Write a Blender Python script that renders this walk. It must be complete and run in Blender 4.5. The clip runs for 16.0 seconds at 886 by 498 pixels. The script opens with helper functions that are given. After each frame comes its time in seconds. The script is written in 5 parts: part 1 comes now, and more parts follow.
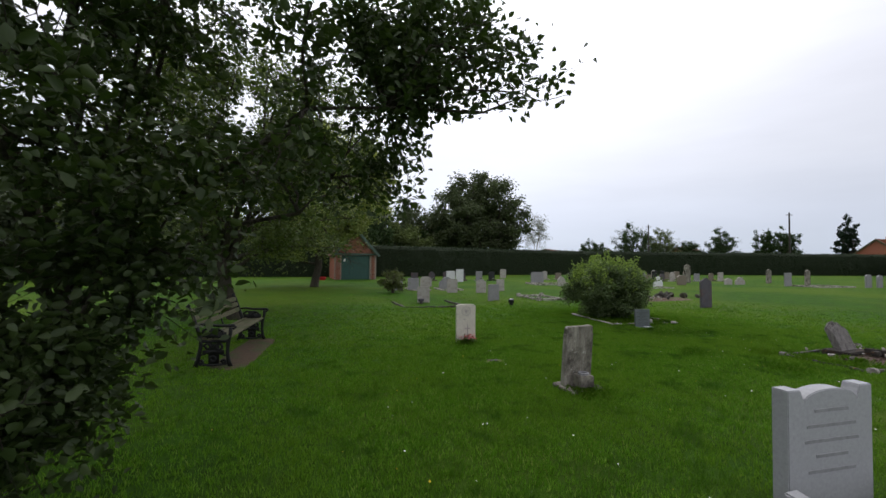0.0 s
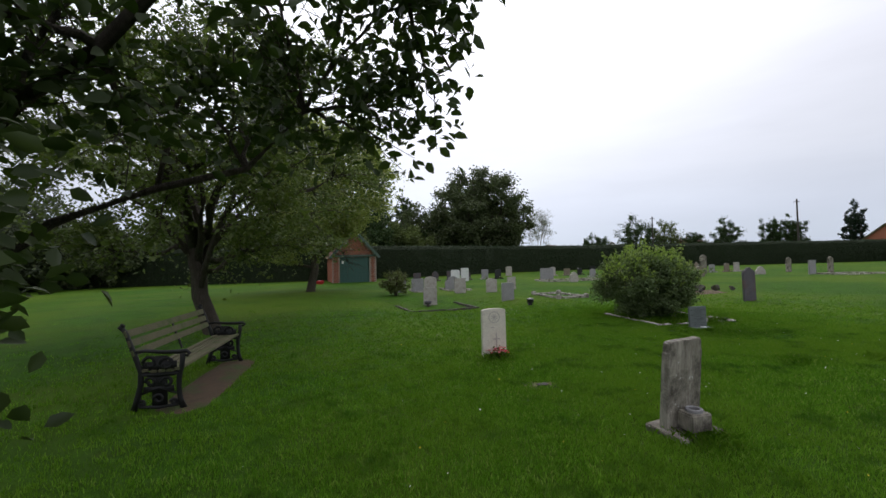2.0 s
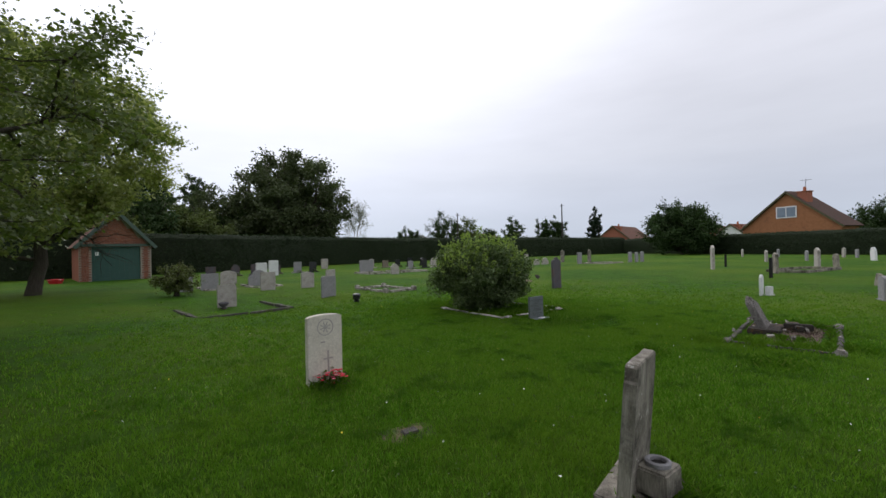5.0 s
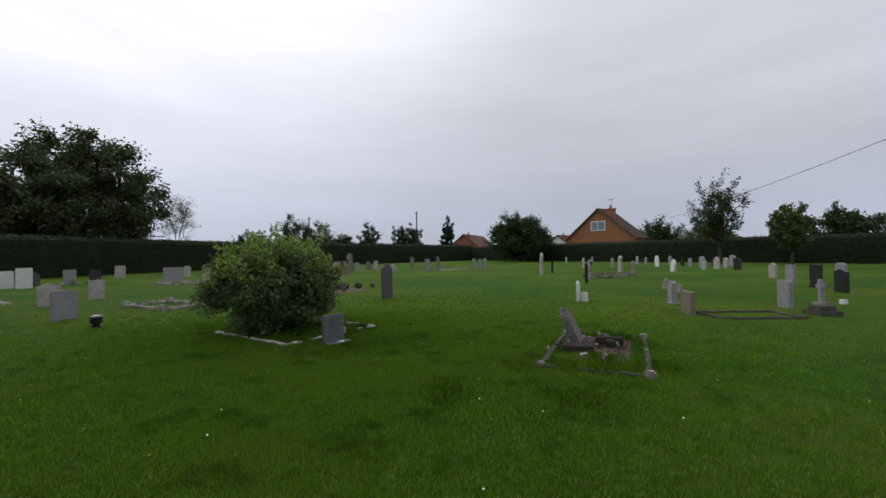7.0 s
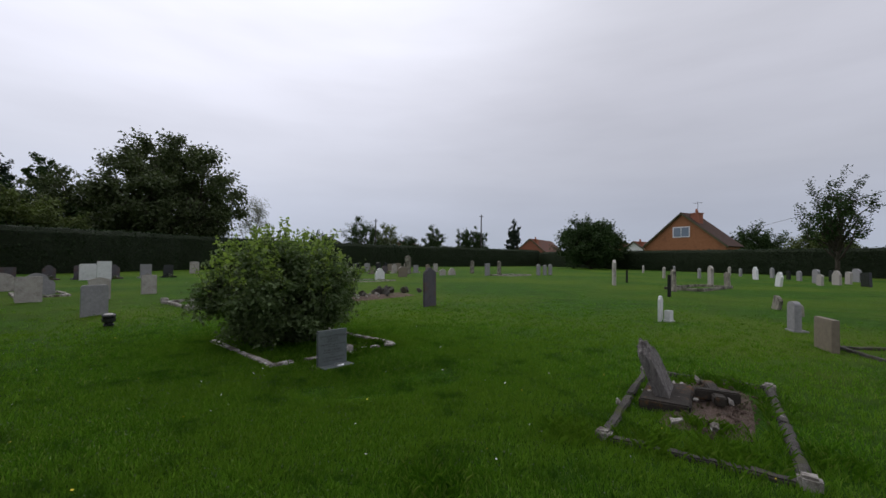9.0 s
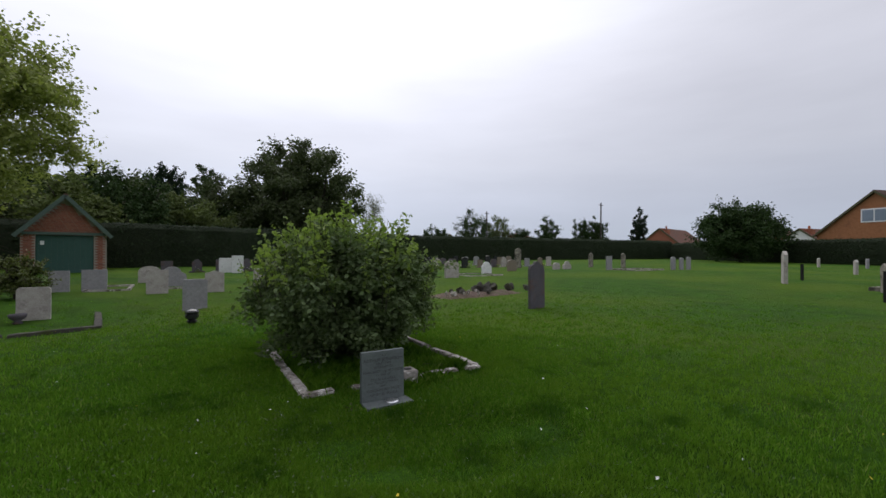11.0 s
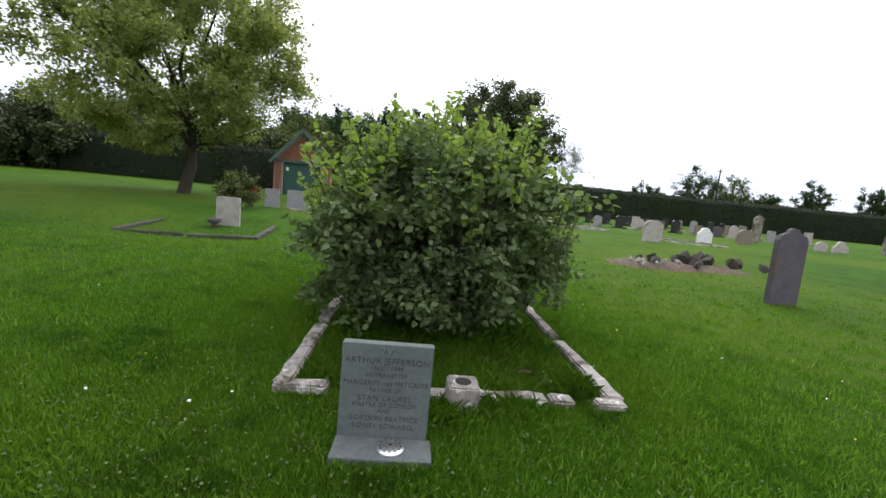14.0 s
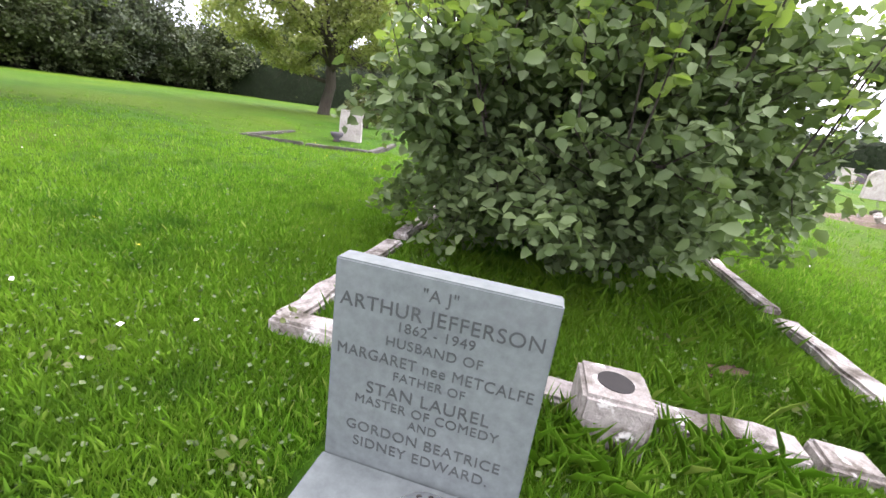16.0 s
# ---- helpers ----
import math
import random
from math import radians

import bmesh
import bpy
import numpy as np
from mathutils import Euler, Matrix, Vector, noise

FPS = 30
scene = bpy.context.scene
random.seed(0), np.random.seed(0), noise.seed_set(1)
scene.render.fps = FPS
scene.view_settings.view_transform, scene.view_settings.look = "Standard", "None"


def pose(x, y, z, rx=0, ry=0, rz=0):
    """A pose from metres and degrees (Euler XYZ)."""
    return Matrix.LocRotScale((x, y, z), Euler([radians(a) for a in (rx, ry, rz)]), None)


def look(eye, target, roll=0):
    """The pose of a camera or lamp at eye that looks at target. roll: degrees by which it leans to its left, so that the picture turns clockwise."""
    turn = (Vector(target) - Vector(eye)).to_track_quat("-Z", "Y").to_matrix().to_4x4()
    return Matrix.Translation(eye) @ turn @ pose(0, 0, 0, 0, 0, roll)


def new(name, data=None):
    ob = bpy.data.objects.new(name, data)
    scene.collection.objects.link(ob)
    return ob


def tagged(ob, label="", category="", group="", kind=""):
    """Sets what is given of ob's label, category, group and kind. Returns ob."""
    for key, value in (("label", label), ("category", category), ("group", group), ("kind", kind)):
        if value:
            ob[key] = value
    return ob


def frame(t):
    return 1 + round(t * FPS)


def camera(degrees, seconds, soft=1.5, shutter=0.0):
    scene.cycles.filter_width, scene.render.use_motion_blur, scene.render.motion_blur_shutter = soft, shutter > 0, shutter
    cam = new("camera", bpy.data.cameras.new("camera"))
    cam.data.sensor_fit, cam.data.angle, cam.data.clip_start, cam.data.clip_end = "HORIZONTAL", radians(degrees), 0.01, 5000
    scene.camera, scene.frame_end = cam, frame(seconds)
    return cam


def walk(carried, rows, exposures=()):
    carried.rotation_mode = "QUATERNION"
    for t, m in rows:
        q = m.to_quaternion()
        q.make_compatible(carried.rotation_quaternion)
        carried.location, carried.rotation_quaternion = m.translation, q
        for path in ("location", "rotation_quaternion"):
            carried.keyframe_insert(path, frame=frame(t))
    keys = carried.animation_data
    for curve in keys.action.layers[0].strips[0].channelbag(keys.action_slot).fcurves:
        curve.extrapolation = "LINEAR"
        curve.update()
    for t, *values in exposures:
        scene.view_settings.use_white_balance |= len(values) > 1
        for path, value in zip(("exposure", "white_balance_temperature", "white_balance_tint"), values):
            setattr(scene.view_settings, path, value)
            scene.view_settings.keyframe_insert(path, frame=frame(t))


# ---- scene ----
cam = camera(94.0, 16.0)
PATH = [
    (0, (1.766, 0.037, 1.644), (1.489, 2.017, 1.703), 0.5),
    (0.5, (1.614, 0.521, 1.596), (1.329, 2.498, 1.685), -1.2),
    (1, (1.471, 0.875, 1.573), (1.154, 2.847, 1.664), -1.2),
    (1.5, (1.305, 1.289, 1.59), (1.029, 3.269, 1.66), -0.6),
    (2, (1.197, 1.711, 1.558), (0.925, 3.691, 1.617), -1.4),
    (2.5, (1.072, 2.053, 1.559), (0.772, 4.029, 1.616), -0.5),
    (3, (0.901, 2.427, 1.563), (0.643, 4.41, 1.634), -1.0),
    (3.5, (0.778, 2.728, 1.529), (0.569, 4.717, 1.589), -1.5),
    (4, (0.722, 3.075, 1.544), (0.557, 5.068, 1.583), -1.4),
    (4.5, (0.806, 3.454, 1.484), (0.949, 5.449, 1.511), -1.0),
    (5, (0.951, 3.689, 1.464), (1.556, 5.596, 1.468), -1.2),
    (5.2, (1.052, 3.747, 1.45), (1.793, 5.605, 1.443), -1.1),
    (7.3, (3.053, 5.042, 1.392), (4.255, 6.64, 1.42), -0.8),
    (7.5, (3.192, 5.13, 1.386), (4.362, 6.751, 1.432), -0.3),
    (8, (3.533, 5.432, 1.371), (4.637, 7.098, 1.46), 0.5),
    (8.5, (3.848, 5.679, 1.355), (4.87, 7.397, 1.423), -0.4),
    (9, (4.165, 5.965, 1.382), (5.09, 7.738, 1.426), 0.7),
    (9.2, (4.257, 6.134, 1.397), (5.144, 7.927, 1.41), 0.7),
    (11.3, (5.264, 7.743, 1.359), (5.614, 9.713, 1.359), -0.1),
    (11.5, (5.342, 7.884, 1.36), (5.653, 9.859, 1.35), -0.3),
    (12, (5.485, 8.35, 1.299), (5.644, 10.344, 1.286), 1.7),
    (12.5, (5.619, 8.714, 1.257), (5.663, 10.713, 1.214), 2.3),
    (13, (5.785, 9.065, 1.195), (5.697, 11.059, 1.075), 2.6),
    (13.5, (5.927, 9.379, 1.159), (5.618, 11.344, 0.953), 4.1),
    (14, (6.01, 9.66, 1.140), (5.512, 11.580, 0.868), 5.6),
    (14.5, (6.131, 9.867, 1.121), (5.464, 11.716, 0.753), 7.3),
    (15, (5.974, 10.223, 0.995), (5.122, 11.978, 0.558), 7.3),
    (15.5, (5.821, 10.507, 0.871), (4.904, 12.209, 0.357), 7.7),
    (16, (5.711, 10.739, 0.716), (4.731, 12.37, 0.101), 7.8),
]
walk(cam, [(t, look(eye, target, roll)) for t, eye, target, roll in PATH],
     exposures=[(0, 0.15, 6500, 10), (5, 0.1, 6500, 10), (7.5, -0.3, 6450, 11), (9, -0.35, 6400, 12), (11.5, -0.1, 6450, 11), (12.5, 0.05, 6500, 10), (13.5, 0.6, 6500, 10), (14.5, 1.35, 6550, 12), (15.2, 1.95, 6500, 17), (16, 2.45, 6550, 20)])

# ---- world, sun ----
world = bpy.data.worlds.new("overcast_sky")
scene.world = world
world.use_nodes = True
wt = world.node_tree
wt.nodes.clear()
w_out = wt.nodes.new("ShaderNodeOutputWorld")
w_bg = wt.nodes.new("ShaderNodeBackground")
w_sky = wt.nodes.new("ShaderNodeTexSky")
w_sky.sky_type = "NISHITA"
w_sky.sun_disc = False
w_sky.sun_elevation = radians(48)
w_sky.sun_rotation = radians(-10)
w_co = wt.nodes.new("ShaderNodeTexCoord")
w_sep = wt.nodes.new("ShaderNodeSeparateXYZ")
wt.links.new(w_co.outputs["Generated"], w_sep.inputs[0])
# cloud deck: height above the horizon sets its tone, stretched noise its drifts
w_ramp = wt.nodes.new("ShaderNodeValToRGB")
e = w_ramp.color_ramp.elements
e[0].position, e[0].color = 0.0, (0.50, 0.56, 0.69, 1)
e[1].position, e[1].color = 1.0, (0.96, 0.97, 1.04, 1)
for pos, col in ((0.03, (0.53, 0.59, 0.71, 1)), (0.09, (0.56, 0.60, 0.71, 1)), (0.20, (0.66, 0.68, 0.76, 1)), (0.36, (0.78, 0.79, 0.87, 1)), (0.6, (0.92, 0.93, 1.0, 1))):
    n = e.new(pos)
    n.color = col
wt.links.new(w_sep.outputs["Z"], w_ramp.inputs[0])
w_map = wt.nodes.new("ShaderNodeMapping")
w_map.inputs["Scale"].default_value = (1.0, 1.0, 5.0)
wt.links.new(w_co.outputs["Generated"], w_map.inputs[0])
w_noise = wt.nodes.new("ShaderNodeTexNoise")
w_noise.inputs["Scale"].default_value = 1.7
w_noise.inputs["Detail"].default_value = 5
w_noise.inputs["Roughness"].default_value = 0.5
wt.links.new(w_map.outputs[0], w_noise.inputs["Vector"])
w_nr = wt.nodes.new("ShaderNodeMapRange")
w_nr.inputs[1].default_value, w_nr.inputs[2].default_value = 0.3, 0.7
w_nr.inputs[3].default_value, w_nr.inputs[4].default_value = 0.91, 1.07
wt.links.new(w_noise.outputs["Fac"], w_nr.inputs[0])
# the thin cloud in front of the sun is brighter
w_dot = wt.nodes.new("ShaderNodeVectorMath")
w_dot.operation = "DOT_PRODUCT"
w_dot.inputs[1].default_value = (-0.12, 0.70, 0.70)
wt.links.new(w_co.outputs["Generated"], w_dot.inputs[0])
w_gl = wt.nodes.new("ShaderNodeMapRange")
w_gl.interpolation_type = "SMOOTHSTEP"
w_gl.inputs[1].default_value, w_gl.inputs[2].default_value = 0.55, 1.0
w_gl.inputs[3].default_value, w_gl.inputs[4].default_value = 1.0, 1.5
wt.links.new(w_dot.outputs["Value"], w_gl.inputs[0])
w_m1 = wt.nodes.new("ShaderNodeMath")
w_m1.operation = "MULTIPLY"
wt.links.new(w_nr.outputs[0], w_m1.inputs[0])
wt.links.new(w_gl.outputs[0], w_m1.inputs[1])
w_mul = wt.nodes.new("ShaderNodeVectorMath")
w_mul.operation = "SCALE"
wt.links.new(w_ramp.outputs[0], w_mul.inputs[0])
wt.links.new(w_m1.outputs[0], w_mul.inputs["Scale"])
w_sc = wt.nodes.new("ShaderNodeVectorMath")
w_sc.operation = "SCALE"
w_sc.inputs["Scale"].default_value = 0.1
wt.links.new(w_sky.outputs[0], w_sc.inputs[0])
w_mix = wt.nodes.new("ShaderNodeMix")
w_mix.data_type = "RGBA"
w_mix.inputs[0].default_value = 0.93
wt.links.new(w_sc.outputs[0], w_mix.inputs["A"])
wt.links.new(w_mul.outputs[0], w_mix.inputs["B"])
wt.links.new(w_mix.outputs["Result"], w_bg.inputs["Color"])
w_bg.inputs["Strength"].default_value = 1.0
wt.links.new(w_bg.outputs[0], w_out.inputs[0])

sun_data = bpy.data.lights.new("sun", "SUN")
sun_data.energy = 0.7
sun_data.angle = radians(35)
sun_data.color = (1.0, 0.97, 0.92)
sun = new("sun", sun_data)
sun.matrix_world = look((-12, 70, 70), (0, 0, 0))


# ---- materials ----
def mat_base(name):
    m = bpy.data.materials.new(name)
    m.use_nodes = True
    nt = m.node_tree
    return m, nt, nt.nodes["Principled BSDF"]


def tex_noise(nt, scale, detail=4.0, rough=0.6, stretch=None, kind="Object"):
    co = nt.nodes.new("ShaderNodeTexCoord")
    out = co.outputs[kind]
    if stretch:
        mp = nt.nodes.new("ShaderNodeMapping")
        mp.inputs["Scale"].default_value = stretch
        nt.links.new(out, mp.inputs[0])
        out = mp.outputs[0]
    n = nt.nodes.new("ShaderNodeTexNoise")
    n.inputs["Scale"].default_value = scale
    n.inputs["Detail"].default_value = detail
    n.inputs["Roughness"].default_value = rough
    nt.links.new(out, n.inputs["Vector"])
    return n.outputs["Fac"]


def ramp(nt, fac, stops):
    r = nt.nodes.new("ShaderNodeValToRGB")
    el = r.color_ramp.elements
    el[0].position, el[0].color = stops[0][0], (*stops[0][1], 1)
    el[1].position, el[1].color = stops[-1][0], (*stops[-1][1], 1)
    for p, c in stops[1:-1]:
        k = el.new(p)
        k.color = (*c, 1)
    nt.links.new(fac, r.inputs[0])
    return r.outputs[0]


def mix(nt, fac, a, b, mode="MIX"):
    m = nt.nodes.new("ShaderNodeMix")
    m.data_type, m.blend_type = "RGBA", mode
    for sock, v in ((m.inputs[0], fac), (m.inputs["A"], a), (m.inputs["B"], b)):
        if isinstance(v, (int, float)):
            sock.default_value = v
        elif isinstance(v, tuple):
            sock.default_value = (*v, 1)
        else:
            nt.links.new(v, sock)
    return m.outputs["Result"]


def bump(nt, bsdf, height, strength, distance):
    b = nt.nodes.new("ShaderNodeBump")
    b.inputs["Strength"].default_value = strength
    b.inputs["Distance"].default_value = distance
    nt.links.new(height, b.inputs["Height"])
    nt.links.new(b.outputs[0], bsdf.inputs["Normal"])


def rough_mat(name, dark, mid, light, scale=6.0, rough=0.9, stain=None, stain_scale=2.0, stain_at=0.56, relief=0.6, dist=0.01, stretch=None, spec=0.3, spots=None):
    """Weathered surface: grain, a second colour in patches, optional lichen spots, and relief."""
    m, nt, b = mat_base(name)
    col = ramp(nt, tex_noise(nt, scale, 6, 0.65, stretch), [(0.3, dark), (0.5, mid), (0.72, light)])
    fine = tex_noise(nt, scale * 9, 5, 0.7, stretch)
    col = mix(nt, 0.35, col, ramp(nt, fine, [(0.3, tuple(c * 0.55 for c in mid)), (0.7, tuple(min(1, c * 1.3) for c in light))]))
    if stain:
        k = ramp(nt, tex_noise(nt, stain_scale, 7, 0.7), [(stain_at - 0.06, (0, 0, 0)), (stain_at + 0.08, (1, 1, 1))])
        col = mix(nt, k, col, stain)
    if spots:
        k = ramp(nt, tex_noise(nt, spots[1], 4, 0.6), [(spots[2], (0, 0, 0)), (spots[2] + 0.05, (1, 1, 1))])
        col = mix(nt, k, col, spots[0])
    nt.links.new(col, b.inputs["Base Color"])
    b.inputs["Roughness"].default_value = rough
    b.inputs["Specular IOR Level"].default_value = spec
    bump(nt, b, fine, relief, dist)
    return m


def leaf_mat(name, a, b_col, c, trans=0.3, rough=0.5, spec=0.35):
    m, nt, b = mat_base(name)
    g = nt.nodes.new("ShaderNodeNewGeometry")
    col = ramp(nt, g.outputs["Random Per Island"], [(0.0, a), (0.5, b_col), (1.0, c)])
    big = tex_noise(nt, 1.1, 3, 0.5)
    col = mix(nt, big, col, b_col)
    nt.links.new(col, b.inputs["Base Color"])
    b.inputs["Roughness"].default_value = rough
    b.inputs["Specular IOR Level"].default_value = spec
    t = nt.nodes.new("ShaderNodeBsdfTranslucent")
    br = nt.nodes.new("ShaderNodeVectorMath")
    br.operation = "MULTIPLY"
    br.inputs[1].default_value = (1.3, 1.5, 0.7)
    nt.links.new(col, br.inputs[0])
    nt.links.new(br.outputs[0], t.inputs["Color"])
    ms = nt.nodes.new("ShaderNodeMixShader")
    ms.inputs[0].default_value = trans
    nt.links.new(b.outputs[0], ms.inputs[1])
    nt.links.new(t.outputs[0], ms.inputs[2])
    nt.links.new(ms.outputs[0], nt.nodes["Material Output"].inputs[0])
    return m


def blade_mat():
    """Grass blades: a random green for each, yellower and browner in patches."""
    m, nt, b = mat_base("grass_blades")
    g = nt.nodes.new("ShaderNodeNewGeometry")
    col = ramp(nt, g.outputs["Random Per Island"], [(0.0, (0.066, 0.184, 0.007)), (0.55, (0.120, 0.282, 0.016)), (0.88, (0.19, 0.36, 0.036)), (1.0, (0.29, 0.38, 0.08))])
    col = mix(nt, ramp(nt, tex_noise(nt, 0.5, 4, 0.65), [(0.42, (0, 0, 0)), (0.62, (0.75, 0.75, 0.75))]), col, (0.155, 0.290, 0.022))
    col = mix(nt, ramp(nt, tex_noise(nt, 1.6, 5, 0.7), [(0.52, (0, 0, 0)), (0.66, (0.8, 0.8, 0.8))]), col, (0.042, 0.120, 0.010))
    col = mix(nt, ramp(nt, tex_noise(nt, 0.9, 5, 0.7, (1.0, 1.2, 1.0)), [(0.64, (0, 0, 0)), (0.76, (0.45, 0.45, 0.45))]), col, (0.18, 0.215, 0.05))
    nt.links.new(col, b.inputs["Base Color"])
    b.inputs["Roughness"].default_value = 0.6
    b.inputs["Specular IOR Level"].default_value = 0.15
    t = nt.nodes.new("ShaderNodeBsdfTranslucent")
    nt.links.new(col, t.inputs["Color"])
    ms = nt.nodes.new("ShaderNodeMixShader")
    ms.inputs[0].default_value = 0.45
    nt.links.new(b.outputs[0], ms.inputs[1])
    nt.links.new(t.outputs[0], ms.inputs[2])
    nt.links.new(ms.outputs[0], nt.nodes["Material Output"].inputs[0])
    return m


def lawn_mat():
    m, nt, b = mat_base("mown_grass")
    big = tex_noise(nt, 0.16, 4, 0.6)
    midn = tex_noise(nt, 1.3, 5, 0.65)
    fine = tex_noise(nt, 26, 6, 0.75)
    col = ramp(nt, fine, [(0.25, (0.015, 0.050, 0.002)), (0.5, (0.042, 0.115, 0.006)), (0.78, (0.09, 0.185, 0.015))])
    col = mix(nt, ramp(nt, midn, [(0.42, (0, 0, 0)), (0.64, (0.8, 0.8, 0.8))]), col, (0.024, 0.062, 0.006))
    col = mix(nt, ramp(nt, big, [(0.42, (0, 0, 0)), (0.60, (0.8, 0.8, 0.8))]), col, (0.082, 0.136, 0.009))
    dry = ramp(nt, tex_noise(nt, 0.75, 5, 0.7), [(0.63, (0, 0, 0)), (0.74, (0.5, 0.5, 0.5))])
    col = mix(nt, dry, col, (0.085, 0.085, 0.024))
    nt.links.new(col, b.inputs["Base Color"])
    b.inputs["Roughness"].default_value = 0.9
    b.inputs["Specular IOR Level"].default_value = 0.08
    bump(nt, b, fine, 1.0, 0.05)
    return m


def plain_mat(name, col, rough=0.6, metal=0.0, spec=0.5, grain=0.25, scale=20):
    m, nt, b = mat_base(name)
    f = tex_noise(nt, scale, 5, 0.6)
    c = ramp(nt, f, [(0.25, tuple(x * (1 - grain) for x in col)), (0.75, tuple(min(1, x * (1 + grain)) for x in col))])
    nt.links.new(c, b.inputs["Base Color"])
    b.inputs["Roughness"].default_value = rough
    b.inputs["Metallic"].default_value = metal
    b.inputs["Specular IOR Level"].default_value = spec
    bump(nt, b, f, 0.15, 0.004)
    return m


M = {}
M["lawn"] = lawn_mat()
M["soil"] = rough_mat("bare_soil", (0.030, 0.019, 0.011), (0.062, 0.040, 0.023), (0.11, 0.073, 0.044), 9, stain=(0.04, 0.065, 0.012), stain_scale=2.2, stain_at=0.56, dist=0.03)
M["thatch"] = rough_mat("dry_thatch", (0.06, 0.055, 0.02), (0.12, 0.11, 0.045), (0.22, 0.19, 0.09), 22, stain=(0.05, 0.09, 0.012), stain_scale=5, stain_at=0.5, dist=0.02, relief=1.0)
M["portland"] = rough_mat("portland_stone", (0.50, 0.46, 0.38), (0.60, 0.56, 0.47), (0.68, 0.64, 0.55), 5, stain=(0.36, 0.34, 0.27), stain_scale=3, stain_at=0.62, relief=0.25, dist=0.004)
M["slate"] = rough_mat("grey_slate", (0.085, 0.100, 0.098), (0.112, 0.130, 0.127), (0.145, 0.163, 0.158), 4, rough=0.6, relief=0.12, dist=0.002, stain=(0.10, 0.11, 0.11), stain_scale=6, stain_at=0.62)
M["dark_slate"] = rough_mat("dark_weathered_slate", (0.055, 0.05, 0.06), (0.085, 0.078, 0.09), (0.12, 0.11, 0.12), 5, stain=(0.13, 0.07, 0.055), stain_scale=1.6, stain_at=0.56, relief=0.3, dist=0.004)
M["old_stone"] = rough_mat("streaked_limestone", (0.085, 0.076, 0.058), (0.20, 0.178, 0.142), (0.43, 0.40, 0.34), 5, stain=(0.055, 0.048, 0.038), stain_scale=2.2, stain_at=0.52, stretch=(2.2, 2.2, 0.35), relief=0.7, dist=0.008, spots=((0.48, 0.47, 0.43), 12, 0.66))
M["grey_stone"] = rough_mat("grey_granite", (0.17, 0.165, 0.17), (0.25, 0.245, 0.25), (0.33, 0.32, 0.33), 14, rough=0.75, stain=(0.15, 0.15, 0.14), stain_scale=1.8, stain_at=0.62, relief=0.2, dist=0.003)
M["pale_stone"] = rough_mat("pale_lichened_stone", (0.26, 0.235, 0.215), (0.36, 0.33, 0.30), (0.47, 0.44, 0.40), 6, stain=(0.17, 0.15, 0.13), stain_scale=2.4, stain_at=0.58, relief=0.5, dist=0.006)
M["white_stone"] = rough_mat("white_marble", (0.55, 0.55, 0.55), (0.66, 0.66, 0.66), (0.76, 0.76, 0.76), 6, stain=(0.42, 0.41, 0.38), stain_scale=2.2, stain_at=0.6, rough=0.6, relief=0.2, dist=0.003)
M["black_stone"] = rough_mat("black_granite", (0.012, 0.012, 0.013), (0.02, 0.02, 0.022), (0.035, 0.035, 0.037), 20, rough=0.25, relief=0.05, dist=0.001, spec=0.5)
M["brown_stone"] = rough_mat("brown_granite", (0.135, 0.108, 0.080), (0.185, 0.152, 0.115), (0.24, 0.20, 0.155), 14, rough=0.5, relief=0.1, dist=0.002)
M["smooth_grey"] = rough_mat("honed_grey_granite", (0.29, 0.29, 0.30), (0.35, 0.35, 0.36), (0.41, 0.41, 0.42), 40, rough=0.5, relief=0.06, dist=0.001)
M["kerb"] = rough_mat("lichened_kerb_stone", (0.17, 0.15, 0.13), (0.33, 0.30, 0.27), (0.54, 0.51, 0.47), 9, stain=(0.10, 0.085, 0.065), stain_scale=5, stain_at=0.53, relief=1.0, dist=0.012, spots=((0.68, 0.66, 0.62), 14, 0.60))
M["dark_kerb"] = rough_mat("dark_mossy_kerb_stone", (0.028, 0.026, 0.023), (0.06, 0.055, 0.048), (0.12, 0.11, 0.10), 8, stain=(0.07, 0.075, 0.03), stain_scale=3, stain_at=0.57, relief=1.0, dist=0.012, spots=((0.42, 0.40, 0.37), 9, 0.68))
M["lichened_base"] = rough_mat("lichened_dark_base", (0.016, 0.013, 0.011), (0.030, 0.025, 0.020), (0.065, 0.055, 0.045), 8, stain=(0.19, 0.085, 0.02), stain_scale=5, stain_at=0.63, relief=1.0, dist=0.012, spots=((0.30, 0.29, 0.26), 13, 0.70))
M["split_stone"] = rough_mat("weather_split_stone", (0.09, 0.08, 0.075), (0.21, 0.19, 0.18), (0.38, 0.35, 0.33), 5, stretch=(5, 5, 0.5), relief=1.0, dist=0.03, stain=(0.06, 0.05, 0.045), stain_scale=6, stain_at=0.56)
M["rubble"] = rough_mat("grave_rubble", (0.05, 0.035, 0.028), (0.13, 0.085, 0.065), (0.27, 0.20, 0.16), 10, stain=(0.09, 0.10, 0.035), stain_scale=3.0, stain_at=0.56, relief=1.0, dist=0.04)
M["bark"] = rough_mat("bark", (0.022, 0.017, 0.012), (0.050, 0.040, 0.030), (0.10, 0.083, 0.064), 9, stretch=(3, 3, 0.5), relief=1.0, dist=0.03, stain=(0.05, 0.06, 0.03), stain_scale=3, stain_at=0.6)
